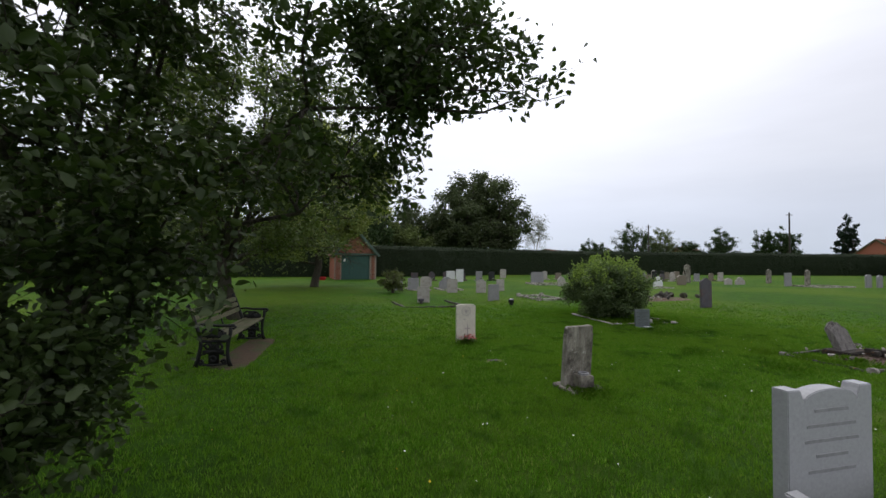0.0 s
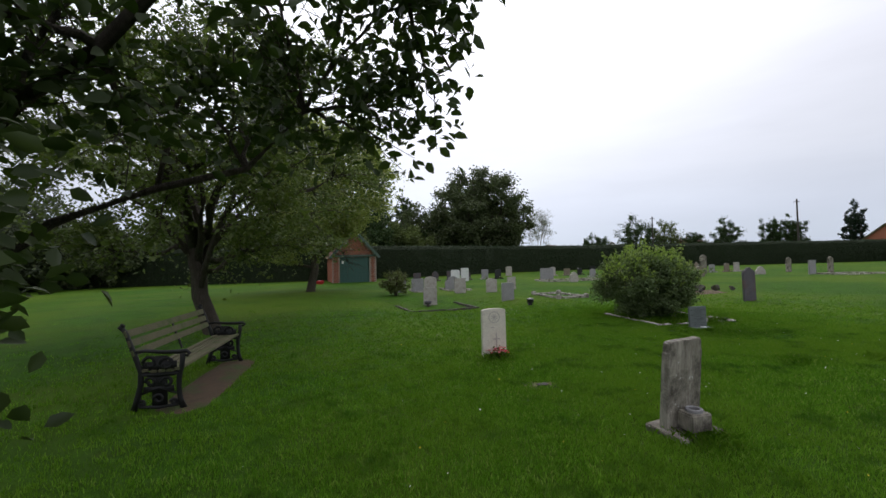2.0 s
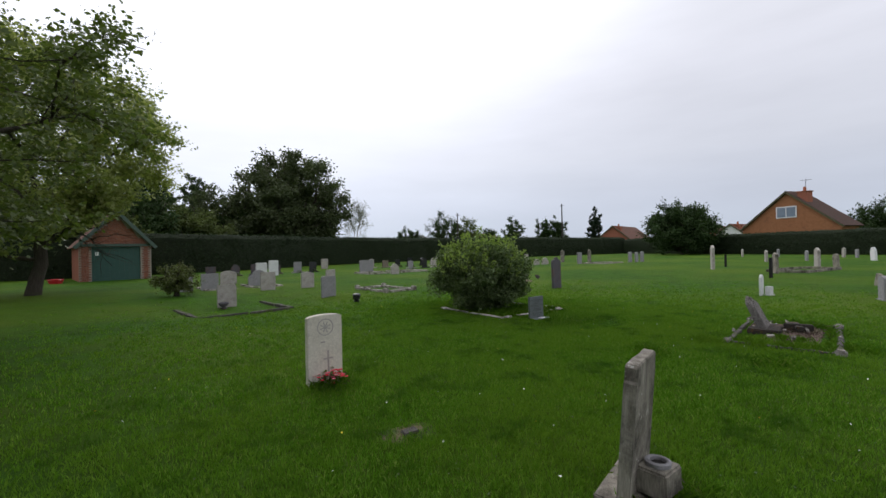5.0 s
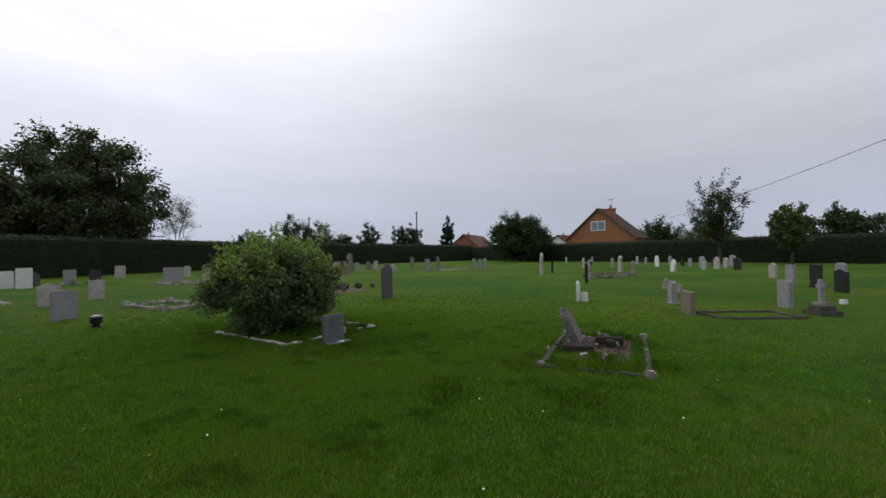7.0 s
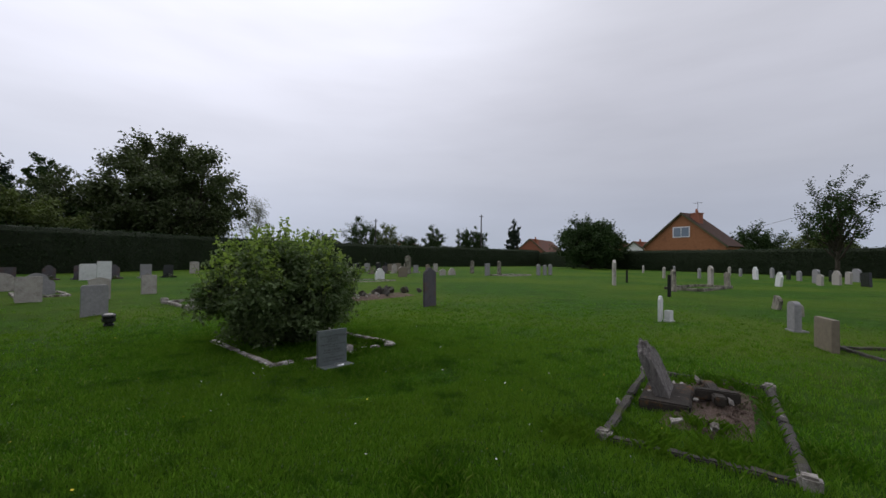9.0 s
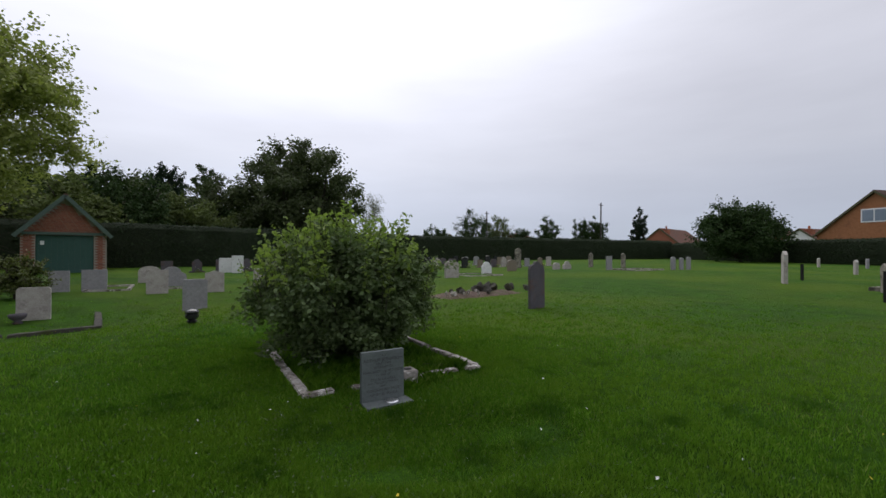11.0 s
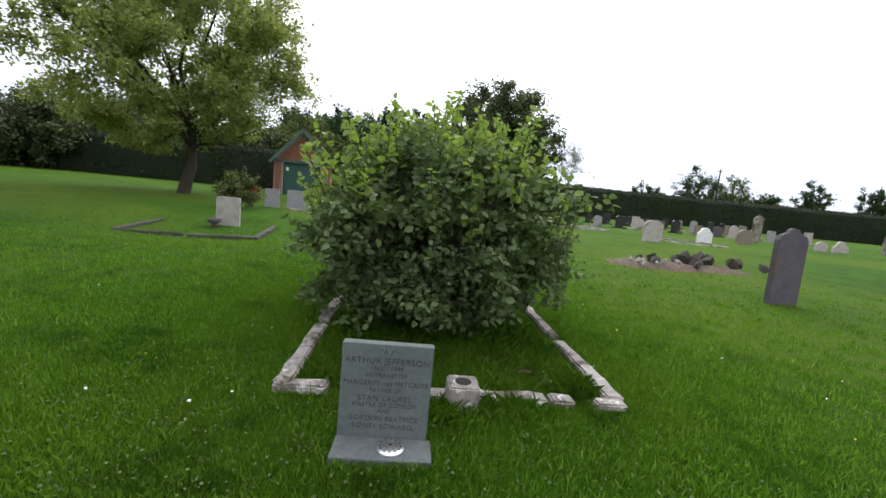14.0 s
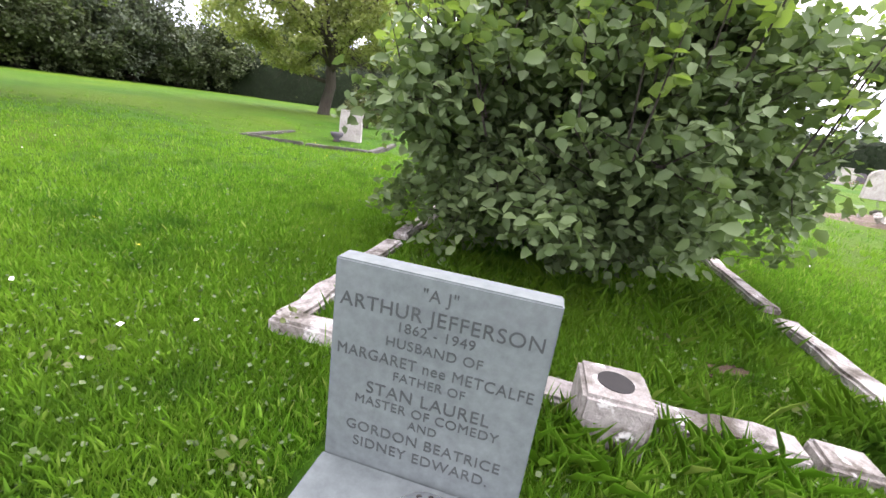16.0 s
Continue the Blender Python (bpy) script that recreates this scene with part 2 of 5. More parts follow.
M["pale_bark"] = rough_mat("pale_bark", (0.12, 0.11, 0.085), (0.22, 0.20, 0.16), (0.33, 0.30, 0.25), 7, stretch=(3, 3, 0.5), relief=0.8, dist=0.02, stain=(0.10, 0.11, 0.06), stain_scale=3, stain_at=0.58)
M["leaf_near"] = leaf_mat("whitebeam_leaves", (0.021, 0.036, 0.010), (0.038, 0.060, 0.016), (0.072, 0.096, 0.029), 0.24)
M["leaf_tree1"] = leaf_mat("bench_tree_leaves", (0.052, 0.076, 0.020), (0.088, 0.118, 0.032), (0.150, 0.170, 0.052), 0.33)
M["leaf_tree2"] = leaf_mat("yellow_green_leaves", (0.125, 0.150, 0.045), (0.22, 0.245, 0.080), (0.37, 0.375, 0.15), 0.42)
M["leaf_rose"] = leaf_mat("rose_leaves", (0.075, 0.060, 0.022), (0.085, 0.105, 0.030), (0.15, 0.18, 0.05), 0.3)
M["leaf_bush"] = leaf_mat("bush_leaves", (0.062, 0.094, 0.038), (0.100, 0.142, 0.058), (0.170, 0.220, 0.092), 0.28, 0.58, 0.22)
M["leaf_shoot"] = leaf_mat("young_bush_leaves", (0.125, 0.175, 0.050), (0.180, 0.245, 0.066), (0.26, 0.32, 0.10), 0.5, 0.45)
M["leaf_far"] = leaf_mat("far_leaves", (0.020, 0.040, 0.014), (0.036, 0.064, 0.021), (0.060, 0.092, 0.030), 0.15, 0.7, 0.15)
M["leaf_dome"] = leaf_mat("sycamore_leaves", (0.036, 0.050, 0.022), (0.066, 0.086, 0.036), (0.112, 0.135, 0.056), 0.2, 0.6, 0.25)
M["leaf_far_light"] = leaf_mat("far_light_leaves", (0.062, 0.082, 0.028), (0.095, 0.122, 0.040), (0.14, 0.165, 0.058), 0.2, 0.7, 0.15)
M["leaf_grey"] = leaf_mat("grey_leaves", (0.14, 0.15, 0.12), (0.19, 0.20, 0.17), (0.25, 0.26, 0.22), 0.2, 0.7, 0.15)
M["leaf_grey_green"] = leaf_mat("grey_green_leaves", (0.055, 0.070, 0.045), (0.085, 0.102, 0.066), (0.12, 0.14, 0.09), 0.2, 0.7, 0.15)
M["leaf_pine"] = leaf_mat("pine_needles", (0.010, 0.022, 0.012), (0.016, 0.032, 0.017), (0.026, 0.046, 0.022), 0.05, 0.8, 0.1)
M["leaf_hedge"] = leaf_mat("hedge_leaves", (0.011, 0.023, 0.009), (0.020, 0.038, 0.013), (0.036, 0.060, 0.020), 0.1, 0.7, 0.15)
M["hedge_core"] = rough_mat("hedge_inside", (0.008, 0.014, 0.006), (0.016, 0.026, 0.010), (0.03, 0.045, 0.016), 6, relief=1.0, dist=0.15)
M["grass_blade"] = blade_mat()
M["brick"] = rough_mat("red_brick", (0.20, 0.070, 0.045), (0.30, 0.105, 0.065), (0.40, 0.16, 0.10), 8, relief=0.5, dist=0.004)
M["mortar"] = rough_mat("mortar", (0.24, 0.21, 0.18), (0.32, 0.29, 0.25), (0.40, 0.36, 0.31), 20, relief=0.5, dist=0.003)
M["orange_brick"] = rough_mat("orange_brick", (0.24, 0.10, 0.045), (0.31, 0.135, 0.06), (0.37, 0.17, 0.08), 3, relief=0.3, dist=0.004, stain=(0.22, 0.10, 0.05), stain_scale=0.6, stain_at=0.6)
M["roof_tile"] = rough_mat("clay_roof_tile", (0.085, 0.042, 0.030), (0.135, 0.062, 0.043), (0.19, 0.09, 0.062), 4, relief=0.5, dist=0.006, stain=(0.10, 0.075, 0.06), stain_scale=1.2, stain_at=0.58)
M["brown_tile"] = rough_mat("brown_concrete_tile", (0.045, 0.028, 0.022), (0.075, 0.043, 0.034), (0.11, 0.066, 0.052), 4, relief=0.5, dist=0.006, stain=(0.06, 0.05, 0.04), stain_scale=1.2, stain_at=0.58)
M["green_paint"] = plain_mat("green_paint", (0.028, 0.085, 0.070), 0.55, grain=0.12, scale=5)
M["green_trim"] = plain_mat("dull_green_paint", (0.075, 0.115, 0.095), 0.7, grain=0.2, scale=9)
M["iron"] = plain_mat("black_cast_iron", (0.009, 0.009, 0.009), 0.55, 0.0, 0.3)
M["bench_wood"] = rough_mat("weathered_bench_wood", (0.048, 0.044, 0.024), (0.092, 0.085, 0.048), (0.165, 0.15, 0.095), 12, stretch=(6, 0.6, 6), stain=(0.065, 0.085, 0.03), stain_scale=4, stain_at=0.55, relief=0.6, dist=0.004)
M["white_paint"] = plain_mat("white_paint", (0.75, 0.75, 0.75), 0.5, grain=0.08)
M["glass"] = plain_mat("window_glass", (0.22, 0.27, 0.33), 0.08, 0.0, 0.8, grain=0.1, scale=1)
M["chrome"] = plain_mat("chromed_metal", (0.78, 0.78, 0.79), 0.34, 1.0)
# shade inside the holes is painted: near-black caps on solid stone and metal
M["hole"] = plain_mat("hole_shade", (0.02, 0.018, 0.016), 0.9)
# letters darker than the slate they stand on
M["letter"] = plain_mat("dark_letter", (0.042, 0.048, 0.046), 0.8)
M["faint"] = plain_mat("worn_lettering", (0.25, 0.25, 0.25), 0.8)
M["red_flower"] = plain_mat("red_silk_flower", (0.55, 0.02, 0.04), 0.7)
M["pink_flower"] = plain_mat("pink_silk_flower", (0.65, 0.16, 0.20), 0.7)
M["white_flower"] = plain_mat("white_petals", (0.75, 0.75, 0.70), 0.8)
M["yellow_flower"] = plain_mat("yellow_petals", (0.65, 0.50, 0.03), 0.8)
M["terracotta"] = plain_mat("terracotta", (0.35, 0.13, 0.07), 0.8)
M["wood_pole"] = plain_mat("creosoted_wood", (0.05, 0.042, 0.035), 0.9)
M["red_plastic"] = plain_mat("red_plastic", (0.55, 0.02, 0.03), 0.45)


# ---- mesh helpers ----
def finish(name, bm, material, parent=None, label="", smooth=False):
    me = bpy.data.meshes.new(name)
    bm.to_mesh(me)
    bm.free()
    me.materials.append(material)
    if smooth:
        for p in me.polygons:
            p.use_smooth = True
    ob = new(name, me)
    if parent:
        ob.parent = parent
    if label:
        ob["label"] = label
    return ob


def part(name, bm, material, parent, label="", smooth=False):
    return finish(name, bm, material, parent, label, smooth)


def empty(name, m, label, category, group="", kind=""):
    ob = new(name)
    ob.empty_display_size = 0.2
    ob.matrix_world = m
    return tagged(ob, label, category, group, kind)


def add_box(bm, sx, sy, sz, x=0, y=0, z=0, rot=None, bevel=0.0):
    """A box of that size centred at x, y with its underside at z."""
    m = Matrix.Translation((x, y, z + sz / 2)) @ (rot.to_4x4() if rot else Matrix()) @ Matrix.Diagonal((sx, sy, sz, 1))
    r = bmesh.ops.create_cube(bm, size=1, matrix=m)
    if bevel:
        edges = list({ed for v in r["verts"] for ed in v.link_edges})
        bmesh.ops.bevel(bm, geom=edges, offset=bevel, segments=2, affect="EDGES")
    return bm


def box(*a, **k):
    return add_box(bmesh.new(), *a, **k)


def extrude_profile(pts, depth, bevel=0.008):
    """A slab: outline pts in x, z, its thickness along y, centred."""
    bm = bmesh.new()
    f = bm.faces.new([bm.verts.new((x, -depth / 2, z)) for x, z in pts])
    r = bmesh.ops.extrude_face_region(bm, geom=[f])
    bmesh.ops.translate(bm, vec=(0, depth, 0), verts=[v for v in r["geom"] if isinstance(v, bmesh.types.BMVert)])
    bmesh.ops.recalc_face_normals(bm, faces=bm.faces)
    if bevel:
        sharp = [ed for ed in bm.edges if ed.is_manifold and ed.calc_face_angle() > 0.7]
        bmesh.ops.bevel(bm, geom=sharp, offset=bevel, segments=2, affect="EDGES")
    return bm


def lathe(profile, seg=20, x=0, y=0, bm=None):
    """A turned shape from (radius, height) pairs."""
    bm = bm or bmesh.new()
    rings = []
    for r, z in profile:
        rings.append([bm.verts.new((x + r * math.cos(a), y + r * math.sin(a), z)) for a in [2 * math.pi * i / seg for i in range(seg)]])
    for a, b in zip(rings, rings[1:]):
        for i in range(seg):
            bm.faces.new((a[i], a[(i + 1) % seg], b[(i + 1) % seg], b[i]))
    bm.faces.new(rings[0][::-1])
    bm.faces.new(rings[-1])
    return bm


def tube(bm, pts, radii, sides=6):
    """A tapering tube along pts."""
    rings = []
    for i, p in enumerate(pts):
        d = (pts[min(i + 1, len(pts) - 1)] - pts[max(i - 1, 0)])
        d = d.normalized() if d.length > 1e-6 else Vector((0, 0, 1))
        s = d.orthogonal().normalized()
        u = d.cross(s)
        rings.append([bm.verts.new(p + radii[i] * (math.cos(a) * s + math.sin(a) * u)) for a in [2 * math.pi * k / sides for k in range(sides)]])
    for a, b in zip(rings, rings[1:]):
        # join each ring to the nearest turn of the next
        k0 = min(range(sides), key=lambda k: (a[0].co - b[k].co).length)
        for i in range(sides):
            bm.faces.new((a[i], a[(i + 1) % sides], b[(i + 1 + k0) % sides], b[(i + k0) % sides]))
    if len(rings) > 1:
        bm.faces.new(rings[0][::-1])
        bm.faces.new(rings[-1])
    return bm


def mesh_from_arrays(name, verts, faces):
    """A mesh from numpy arrays: verts (n, 3), faces (m, k)."""
    me = bpy.data.meshes.new(name)
    k = faces.shape[1]
    me.vertices.add(len(verts))
    me.vertices.foreach_set("co", verts.astype(np.float32).ravel())
    me.loops.add(faces.size)
    me.loops.foreach_set("vertex_index", faces.astype(np.int32).ravel())
    me.polygons.add(len(faces))
    me.polygons.foreach_set("loop_start", np.arange(0, faces.size, k, dtype=np.int32))
    me.update(calc_edges=True)
    return me


def leaf_arrays(rng, pts, size, fat=0.6, droop=0.3, detailed=True, up=0.25):
    """Leaves at pts, each a folded pointed oval of its own."""
    n = len(pts)
    d = rng.normal(size=(n, 3))
    d[:, 2] = d[:, 2] * 0.6 - droop
    d /= np.linalg.norm(d, axis=1, keepdims=True)
    nm = rng.normal(size=(n, 3))
    nm[:, 2] = np.abs(nm[:, 2]) + up
    s = np.cross(d, nm)
    s /= np.linalg.norm(s, axis=1, keepdims=True) + 1e-9
    u = np.cross(s, d)
    ln = (size * rng.uniform(0.6, 1.25, n))[:, None]
    w = ln * fat * 0.5
    fold = ln * 0.10
    if detailed:
        rows = [pts, pts + d * ln * 0.32 + s * w + u * fold, pts + d * ln * 0.70 + s * w * 0.8 + u * fold * 0.6, pts + d * ln - u * fold, pts + d * ln * 0.70 - s * w * 0.8 + u * fold * 0.6, pts + d * ln * 0.32 - s * w + u * fold]
        v = np.stack(rows, 1).reshape(-1, 3)
        b = (np.arange(n) * 6)[:, None]
        f = np.concatenate([b + np.array([[0, 1, 2, 3]]), b + np.array([[0, 3, 4, 5]])], 1).reshape(-1, 4)
    else:
        v = np.stack([pts, pts + d * ln * 0.5 + s * w, pts + d * ln - u * fold, pts + d * ln * 0.5 - s * w], 1).reshape(-1, 3)
        b = (np.arange(n) * 4)[:, None]
        f = (b + np.array([[0, 1, 2, 3]])).reshape(-1, 4)
    return v, f


def leaf_object(name, rng, pts, size, material, parent=None, label="", **k):
    v, f = leaf_arrays(rng, pts, size, **k)
    me = mesh_from_arrays(name, v, f)
    me.materials.append(material)
    ob = new(name, me)
    if parent:
        ob.parent = parent
    if label:
        ob["label"] = label
    return ob


def bent(rng, a, b, n, sag, wob):
    """Points from a to b along a wavering bough that rises first by sag."""
    out = []
    off = Vector(rng.normal(size=3)) * wob
    for i in range(n + 1):
        t = i / n
        p = a.lerp(b, t) + Vector((0, 0, sag * math.sin(math.pi * t))) + off * math.sin(math.pi * t) + Vector(rng.normal(size=3)) * wob * 0.25 * (0 < i < n)
        out.append(p)
    return out


def tree(label, seed, base, fork, ends, r0, leaf, size, twigs=10, leaves=60, spread=0.5, bark="bark", lean=(0, 0), sag=0.25, detailed=True, from_t=0.35, fat=0.6, category="tree", droop=0.3, keep=None, name="tree", limb_r=0.5, mains=6, room=None):
    """A tree: trunk from base to the fork, a bough to each end, twigs off each bough, leaves along each twig."""
    rng = np.random.default_rng(seed)
    root = empty(name, pose(*base), label, category)
    o = Vector(base)
    top = Vector((lean[0], lean[1], fork))
    bm = bmesh.new()
    trunk = [Vector((0, 0, -0.1))] + bent(rng, Vector((0, 0, 0.05)), top, 5, 0, 0.03 * fork)
    tube(bm, trunk, [r0 * 1.35, r0 * 1.12] + [r0 * (1 - 0.06 * i) for i in range(5)], 10)
    pts = []
    order = [*ends[::mains], *[en for k, en in enumerate(ends) if k % mains]]
    n_main = len(ends[::mains])
    limbs = []
    for k, en in enumerate(order):
        en = Vector(en) - o
        if k < n_main:
            # a main limb leaves the trunk
            q = 3 + (len(trunk) - 4) * rng.random() ** 0.6
            start = trunk[int(q)].lerp(trunk[min(int(q) + 1, len(trunk) - 1)], q % 1)
            rb = r0 * limb_r * rng.uniform(0.8, 1.15)
        else:
            # the others fork off whichever limb passes nearest
            near = min(limbs, key=lambda c: (c[0] - en).length + 0.25 * c[0].z + 0.3 * rng.random())
            start, rb = near[0].copy(), max(0.006, near[1] * 0.62)
        ln = (en - start).length
        bough = bent(rng, start, en, 7, sag * ln * 0.3, 0.075 * ln)
        radii = [rb * (1 - i / 7) ** 0.9 + 0.005 for i in range(8)]
        tube(bm, bough, radii, 7 if k < n_main else 5)
        if k < n_main:
            limbs += [(bough[i], radii[i]) for i in (2, 3, 4, 5)]
        for _ in range(twigs):
            t = from_t * (k < n_main) + (1 - from_t * (k < n_main)) * rng.random() ** 0.7
            i = min(6, int(t * 7))
            a = bough[i].lerp(bough[i + 1], t * 7 - i)
            d = Vector(rng.normal(size=3))
            d.z = d.z * 0.7 + 0.1
            b = a + d.normalized() * spread * rng.uniform(0.4, 1.3) + (en - start).normalized() * spread * 0.5
            if room and not room(np.array([b + o]))[0]:
                continue
            tw = [a, a.lerp(b, 0.5) + Vector(rng.normal(size=3)) * spread * 0.08, b]
            rt = max(0.004, rb * 0.16)
            tube(bm, tw, [rt, rt * 0.7, rt * 0.35], 4)
            m = int(leaves * rng.uniform(0.5, 1.4))
            s = rng.random(m)[:, None] ** 0.7
            q = np.array(a) * (1 - s) + np.array(b) * s + rng.normal(size=(m, 3)) * spread * 0.20
            pts.append(q)
    P = np.concatenate(pts)
    if keep:
        P = P[keep(P + np.array(base))]
    part("trunk", bm, M[bark], root, smooth=True)
    leaf_object("crown", rng, P, size, M[leaf], root, detailed=detailed, fat=fat, droop=droop)
    return root


def crown_ends(seed, centre, radii, n, low=-0.9, shell=0.75):
    """Ends of boughs spread over an uneven egg-shaped crown."""
    rng = np.random.default_rng(seed)
    out = []
    for i in range(n):
        z = low + (1 - low) * (i + 0.5) / n
        a = i * 2.39996 + rng.normal() * 0.3
        r = math.sqrt(max(0.05, 1 - z * z)) * rng.uniform(shell, 1.08)
        zz = z * rng.uniform(0.8, 1.05)
        out.append((centre[0] + radii[0] * r * math.cos(a), centre[1] + radii[1] * r * math.sin(a), centre[2] + radii[2] * zz))
        if i % 3 == 0:
            out.append((centre[0] + radii[0] * r * 0.5 * math.cos(a + 1), centre[1] + radii[1] * r * 0.5 * math.sin(a + 1), centre[2] + radii[2] * zz * 0.75))
    return out

# ---- ground ----
G = 22.0  # the graves' rows run at this turn


def gz(x, y):
    """Height of the lawn: level but for two shallow hollows."""
    a = math.exp(-(((x + 1.0) / 2.4) ** 2 + ((y - 17.0) / 2.2) ** 2) ** 1.5)
    b = math.exp(-(((x - 5.8) / 1.0) ** 2 + ((y - 10.45) / 0.55) ** 2) ** 3)
    return -0.20 * a - 0.12 * b


axis_x = [-700, -300, -150, -80, -50] + [-40 + i for i in range(26)] + [-14 + 0.4 * i for i in range(70)] + [14 + i for i in range(60)] + [80, 150, 300, 700]
axis_y = [-700, -300, -150, -80, -40, -20] + [-10 + i for i in range(8)] + [-2 + 0.4 * i for i in range(65)] + [24 + i for i in range(60)] + [90, 150, 300, 700]
vv = np.array([(x, y, gz(x, y)) for y in axis_y for x in axis_x])
nx = len(axis_x)
ff = np.array([(j * nx + i, j * nx + i + 1, (j + 1) * nx + i + 1, (j + 1) * nx + i) for j in range(len(axis_y) - 1) for i in range(nx - 1)])
gme = mesh_from_arrays("ground", vv, ff)
gme.materials.append(M["lawn"])
tagged(new("ground", gme), "mown green cemetery lawn with patchy tones", "lawn", kind="structure")


# ---- hedges ----
def hedge(label, seed, line, height, depth, per_m2=55, leaf_size=0.17, wave=0.12):
    """A clipped hedge along a line of points: an uneven dark body under a coat of small leaves."""
    rng = np.random.default_rng(seed)
    bm = bmesh.new()
    pts = []
    rings = []
    total = []
    for a, b in zip(line, line[1:]):
        a, b = Vector((*a, 0)), Vector((*b, 0))
        n = max(2, int((b - a).length / 1.2))
        for i in range(n + (b == Vector((*line[-1], 0)))):
            total.append((a.lerp(b, i / n), (b - a).normalized()))
    prof = [(-0.5, 0.0), (-0.52, 0.5), (-0.48, 0.9), (-0.34, 1.0), (0.0, 1.02), (0.34, 1.0), (0.48, 0.9), (0.52, 0.5), (0.5, 0.0)]
    for p, d in total:
        side = Vector((d.y, -d.x, 0))
        h = height * (1 + 0.03 * noise.noise(p * 0.11) + 0.02 * noise.noise(p * 0.6))
        ring = []
        for u, v in prof:
            q = p + side * u * depth + Vector((0, 0, v * h))
            q += side * noise.noise(q * 0.7) * wave + Vector((0, 0, noise.noise(q * 0.9 + Vector((9, 0, 0))) * wave * 0.5 * (v > 0.6)))
            ring.append(q)
        rings.append(ring)
    vs = [[bm.verts.new(q) for q in r] for r in rings]
    for r1, r2 in zip(vs, vs[1:]):
        for i in range(len(prof) - 1):
            bm.faces.new((r1[i], r1[i + 1], r2[i + 1], r2[i]))
    bm.faces.new(vs[0])
    bm.faces.new(vs[-1][::-1])
    bmesh.ops.recalc_face_normals(bm, faces=bm.faces)
    for r1, r2 in zip(rings, rings[1:]):
        for i in range(len(prof) - 1):
            q = [np.array(x) for x in (r1[i], r1[i + 1], r2[i + 1], r2[i])]
            area = np.linalg.norm(np.cross(q[1] - q[0], q[3] - q[0]))
            m = int(area * per_m2)
            u, v = rng.random(m)[:, None], rng.random(m)[:, None]
            pts.append(q[0] * (1 - u) * (1 - v) + q[1] * u * (1 - v) + q[2] * u * v + q[3] * (1 - u) * v + rng.normal(size=(m, 3)) * 0.05)
    root = empty("hedge", pose(0, 0, 0), label, "hedge", kind="structure")
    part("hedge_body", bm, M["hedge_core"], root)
    leaf_object("foliage", rng, np.concatenate(pts), leaf_size, M["leaf_hedge"], root, detailed=False, fat=0.7, up=0.6)
    return root


hedge("tall dark green clipped boundary hedge", 11, [(-33.5, 33), (-14, 40.5), (-6, 44.5), (0, 52), (16, 61), (38, 67), (60, 72)], 3.15, 2.2)
hedge("low dark overgrown hedge under the trees", 13, [(-39, -30), (-37.5, 10), (-35.5, 31), (-32, 35.5)], 1.9, 2.4, wave=0.4)
hedge("dark green clipped hedge along the lane", 12, [(60, 70), (58, 40), (57, 8), (54, -12)], 2.75, 1.8)


# ---- headstones ----
def top_profile(w, h, style):
    a = w / 2
    if style == "flat":
        return [(-a, 0), (a, 0), (a, h), (-a, h)]
    if style == "old_flat":  # a flat head, its corners worn away and a step low in the cheek
        return [(-a, 0), (a, 0), (a, h * 0.86), (a * 0.955, h * 0.88), (a * 0.94, h * 0.97), (a * 0.86, h), (a * 0.3, h * 0.992), (-a * 0.3, h), (-a * 0.88, h * 0.993), (-a * 0.945, h * 0.97), (-a * 0.955, h * 0.88), (-a, h * 0.86)]
    if style == "arch":  # a shallow curve over the whole top
        top = [(a * math.cos(t), h - a * 0.16 + a * 0.16 * math.sin(t)) for t in [math.pi * i / 12 for i in range(13)]]
        return [(-a, 0), (a, 0)] + top
    if style == "round":
        top = [(a * math.cos(t), h - a * 0.55 + a * 0.55 * math.sin(t)) for t in [math.pi * i / 12 for i in range(13)]]
        return [(-a, 0), (a, 0)] + top
    if style == "shoulder":  # square shoulders and a round head
        b = a * 0.62
        top = [(b * math.cos(t), h - b * 0.75 + b * 0.75 * math.sin(t)) for t in [math.pi * i / 12 for i in range(13)]]
        return [(-a, 0), (a, 0), (a, h - b * 1.25), (a * 0.9, h - b * 0.95)] + top + [(-a * 0.9, h - b * 0.95), (-a, h - b * 1.25)]
    if style == "gothic":  # rounded shoulders that rise to a small crown
        return [(-a, 0), (a, 0), (a, h * 0.84), (a * 0.86, h * 0.90), (a * 0.62, h * 0.925), (a * 0.40, h * 0.94), (a * 0.27, h * 0.985), (0.08 * a, h), (-0.08 * a, h), (-a * 0.27, h * 0.985), (-a * 0.40, h * 0.94), (-a * 0.62, h * 0.925), (-a * 0.86, h * 0.90), (-a, h * 0.84)]
    if style == "ogee":  # raised ends, a low swelling between
        mid = [(a * 0.62 * math.cos(t), h - 0.085 + 0.075 * math.sin(t)) for t in [math.pi * i / 12 for i in range(13)]]
        return [(-a, 0), (a, 0), (a, h), (a * 0.70, h), (a * 0.68, h - 0.03)] + mid + [(-a * 0.68, h - 0.03), (-a * 0.70, h - 0.005), (-a, h - 0.005)]
    if style == "pitch":
        return [(-a, 0), (a, 0), (a, h * 0.88), (0, h), (-a, h * 0.88)]
    if style == "clip":  # cut corners
        return [(-a, 0), (a, 0), (a, h * 0.93), (a * 0.86, h), (-a * 0.86, h), (-a, h * 0.93)]
    return [(-a, 0), (a, 0), (a, h), (-a, h)]


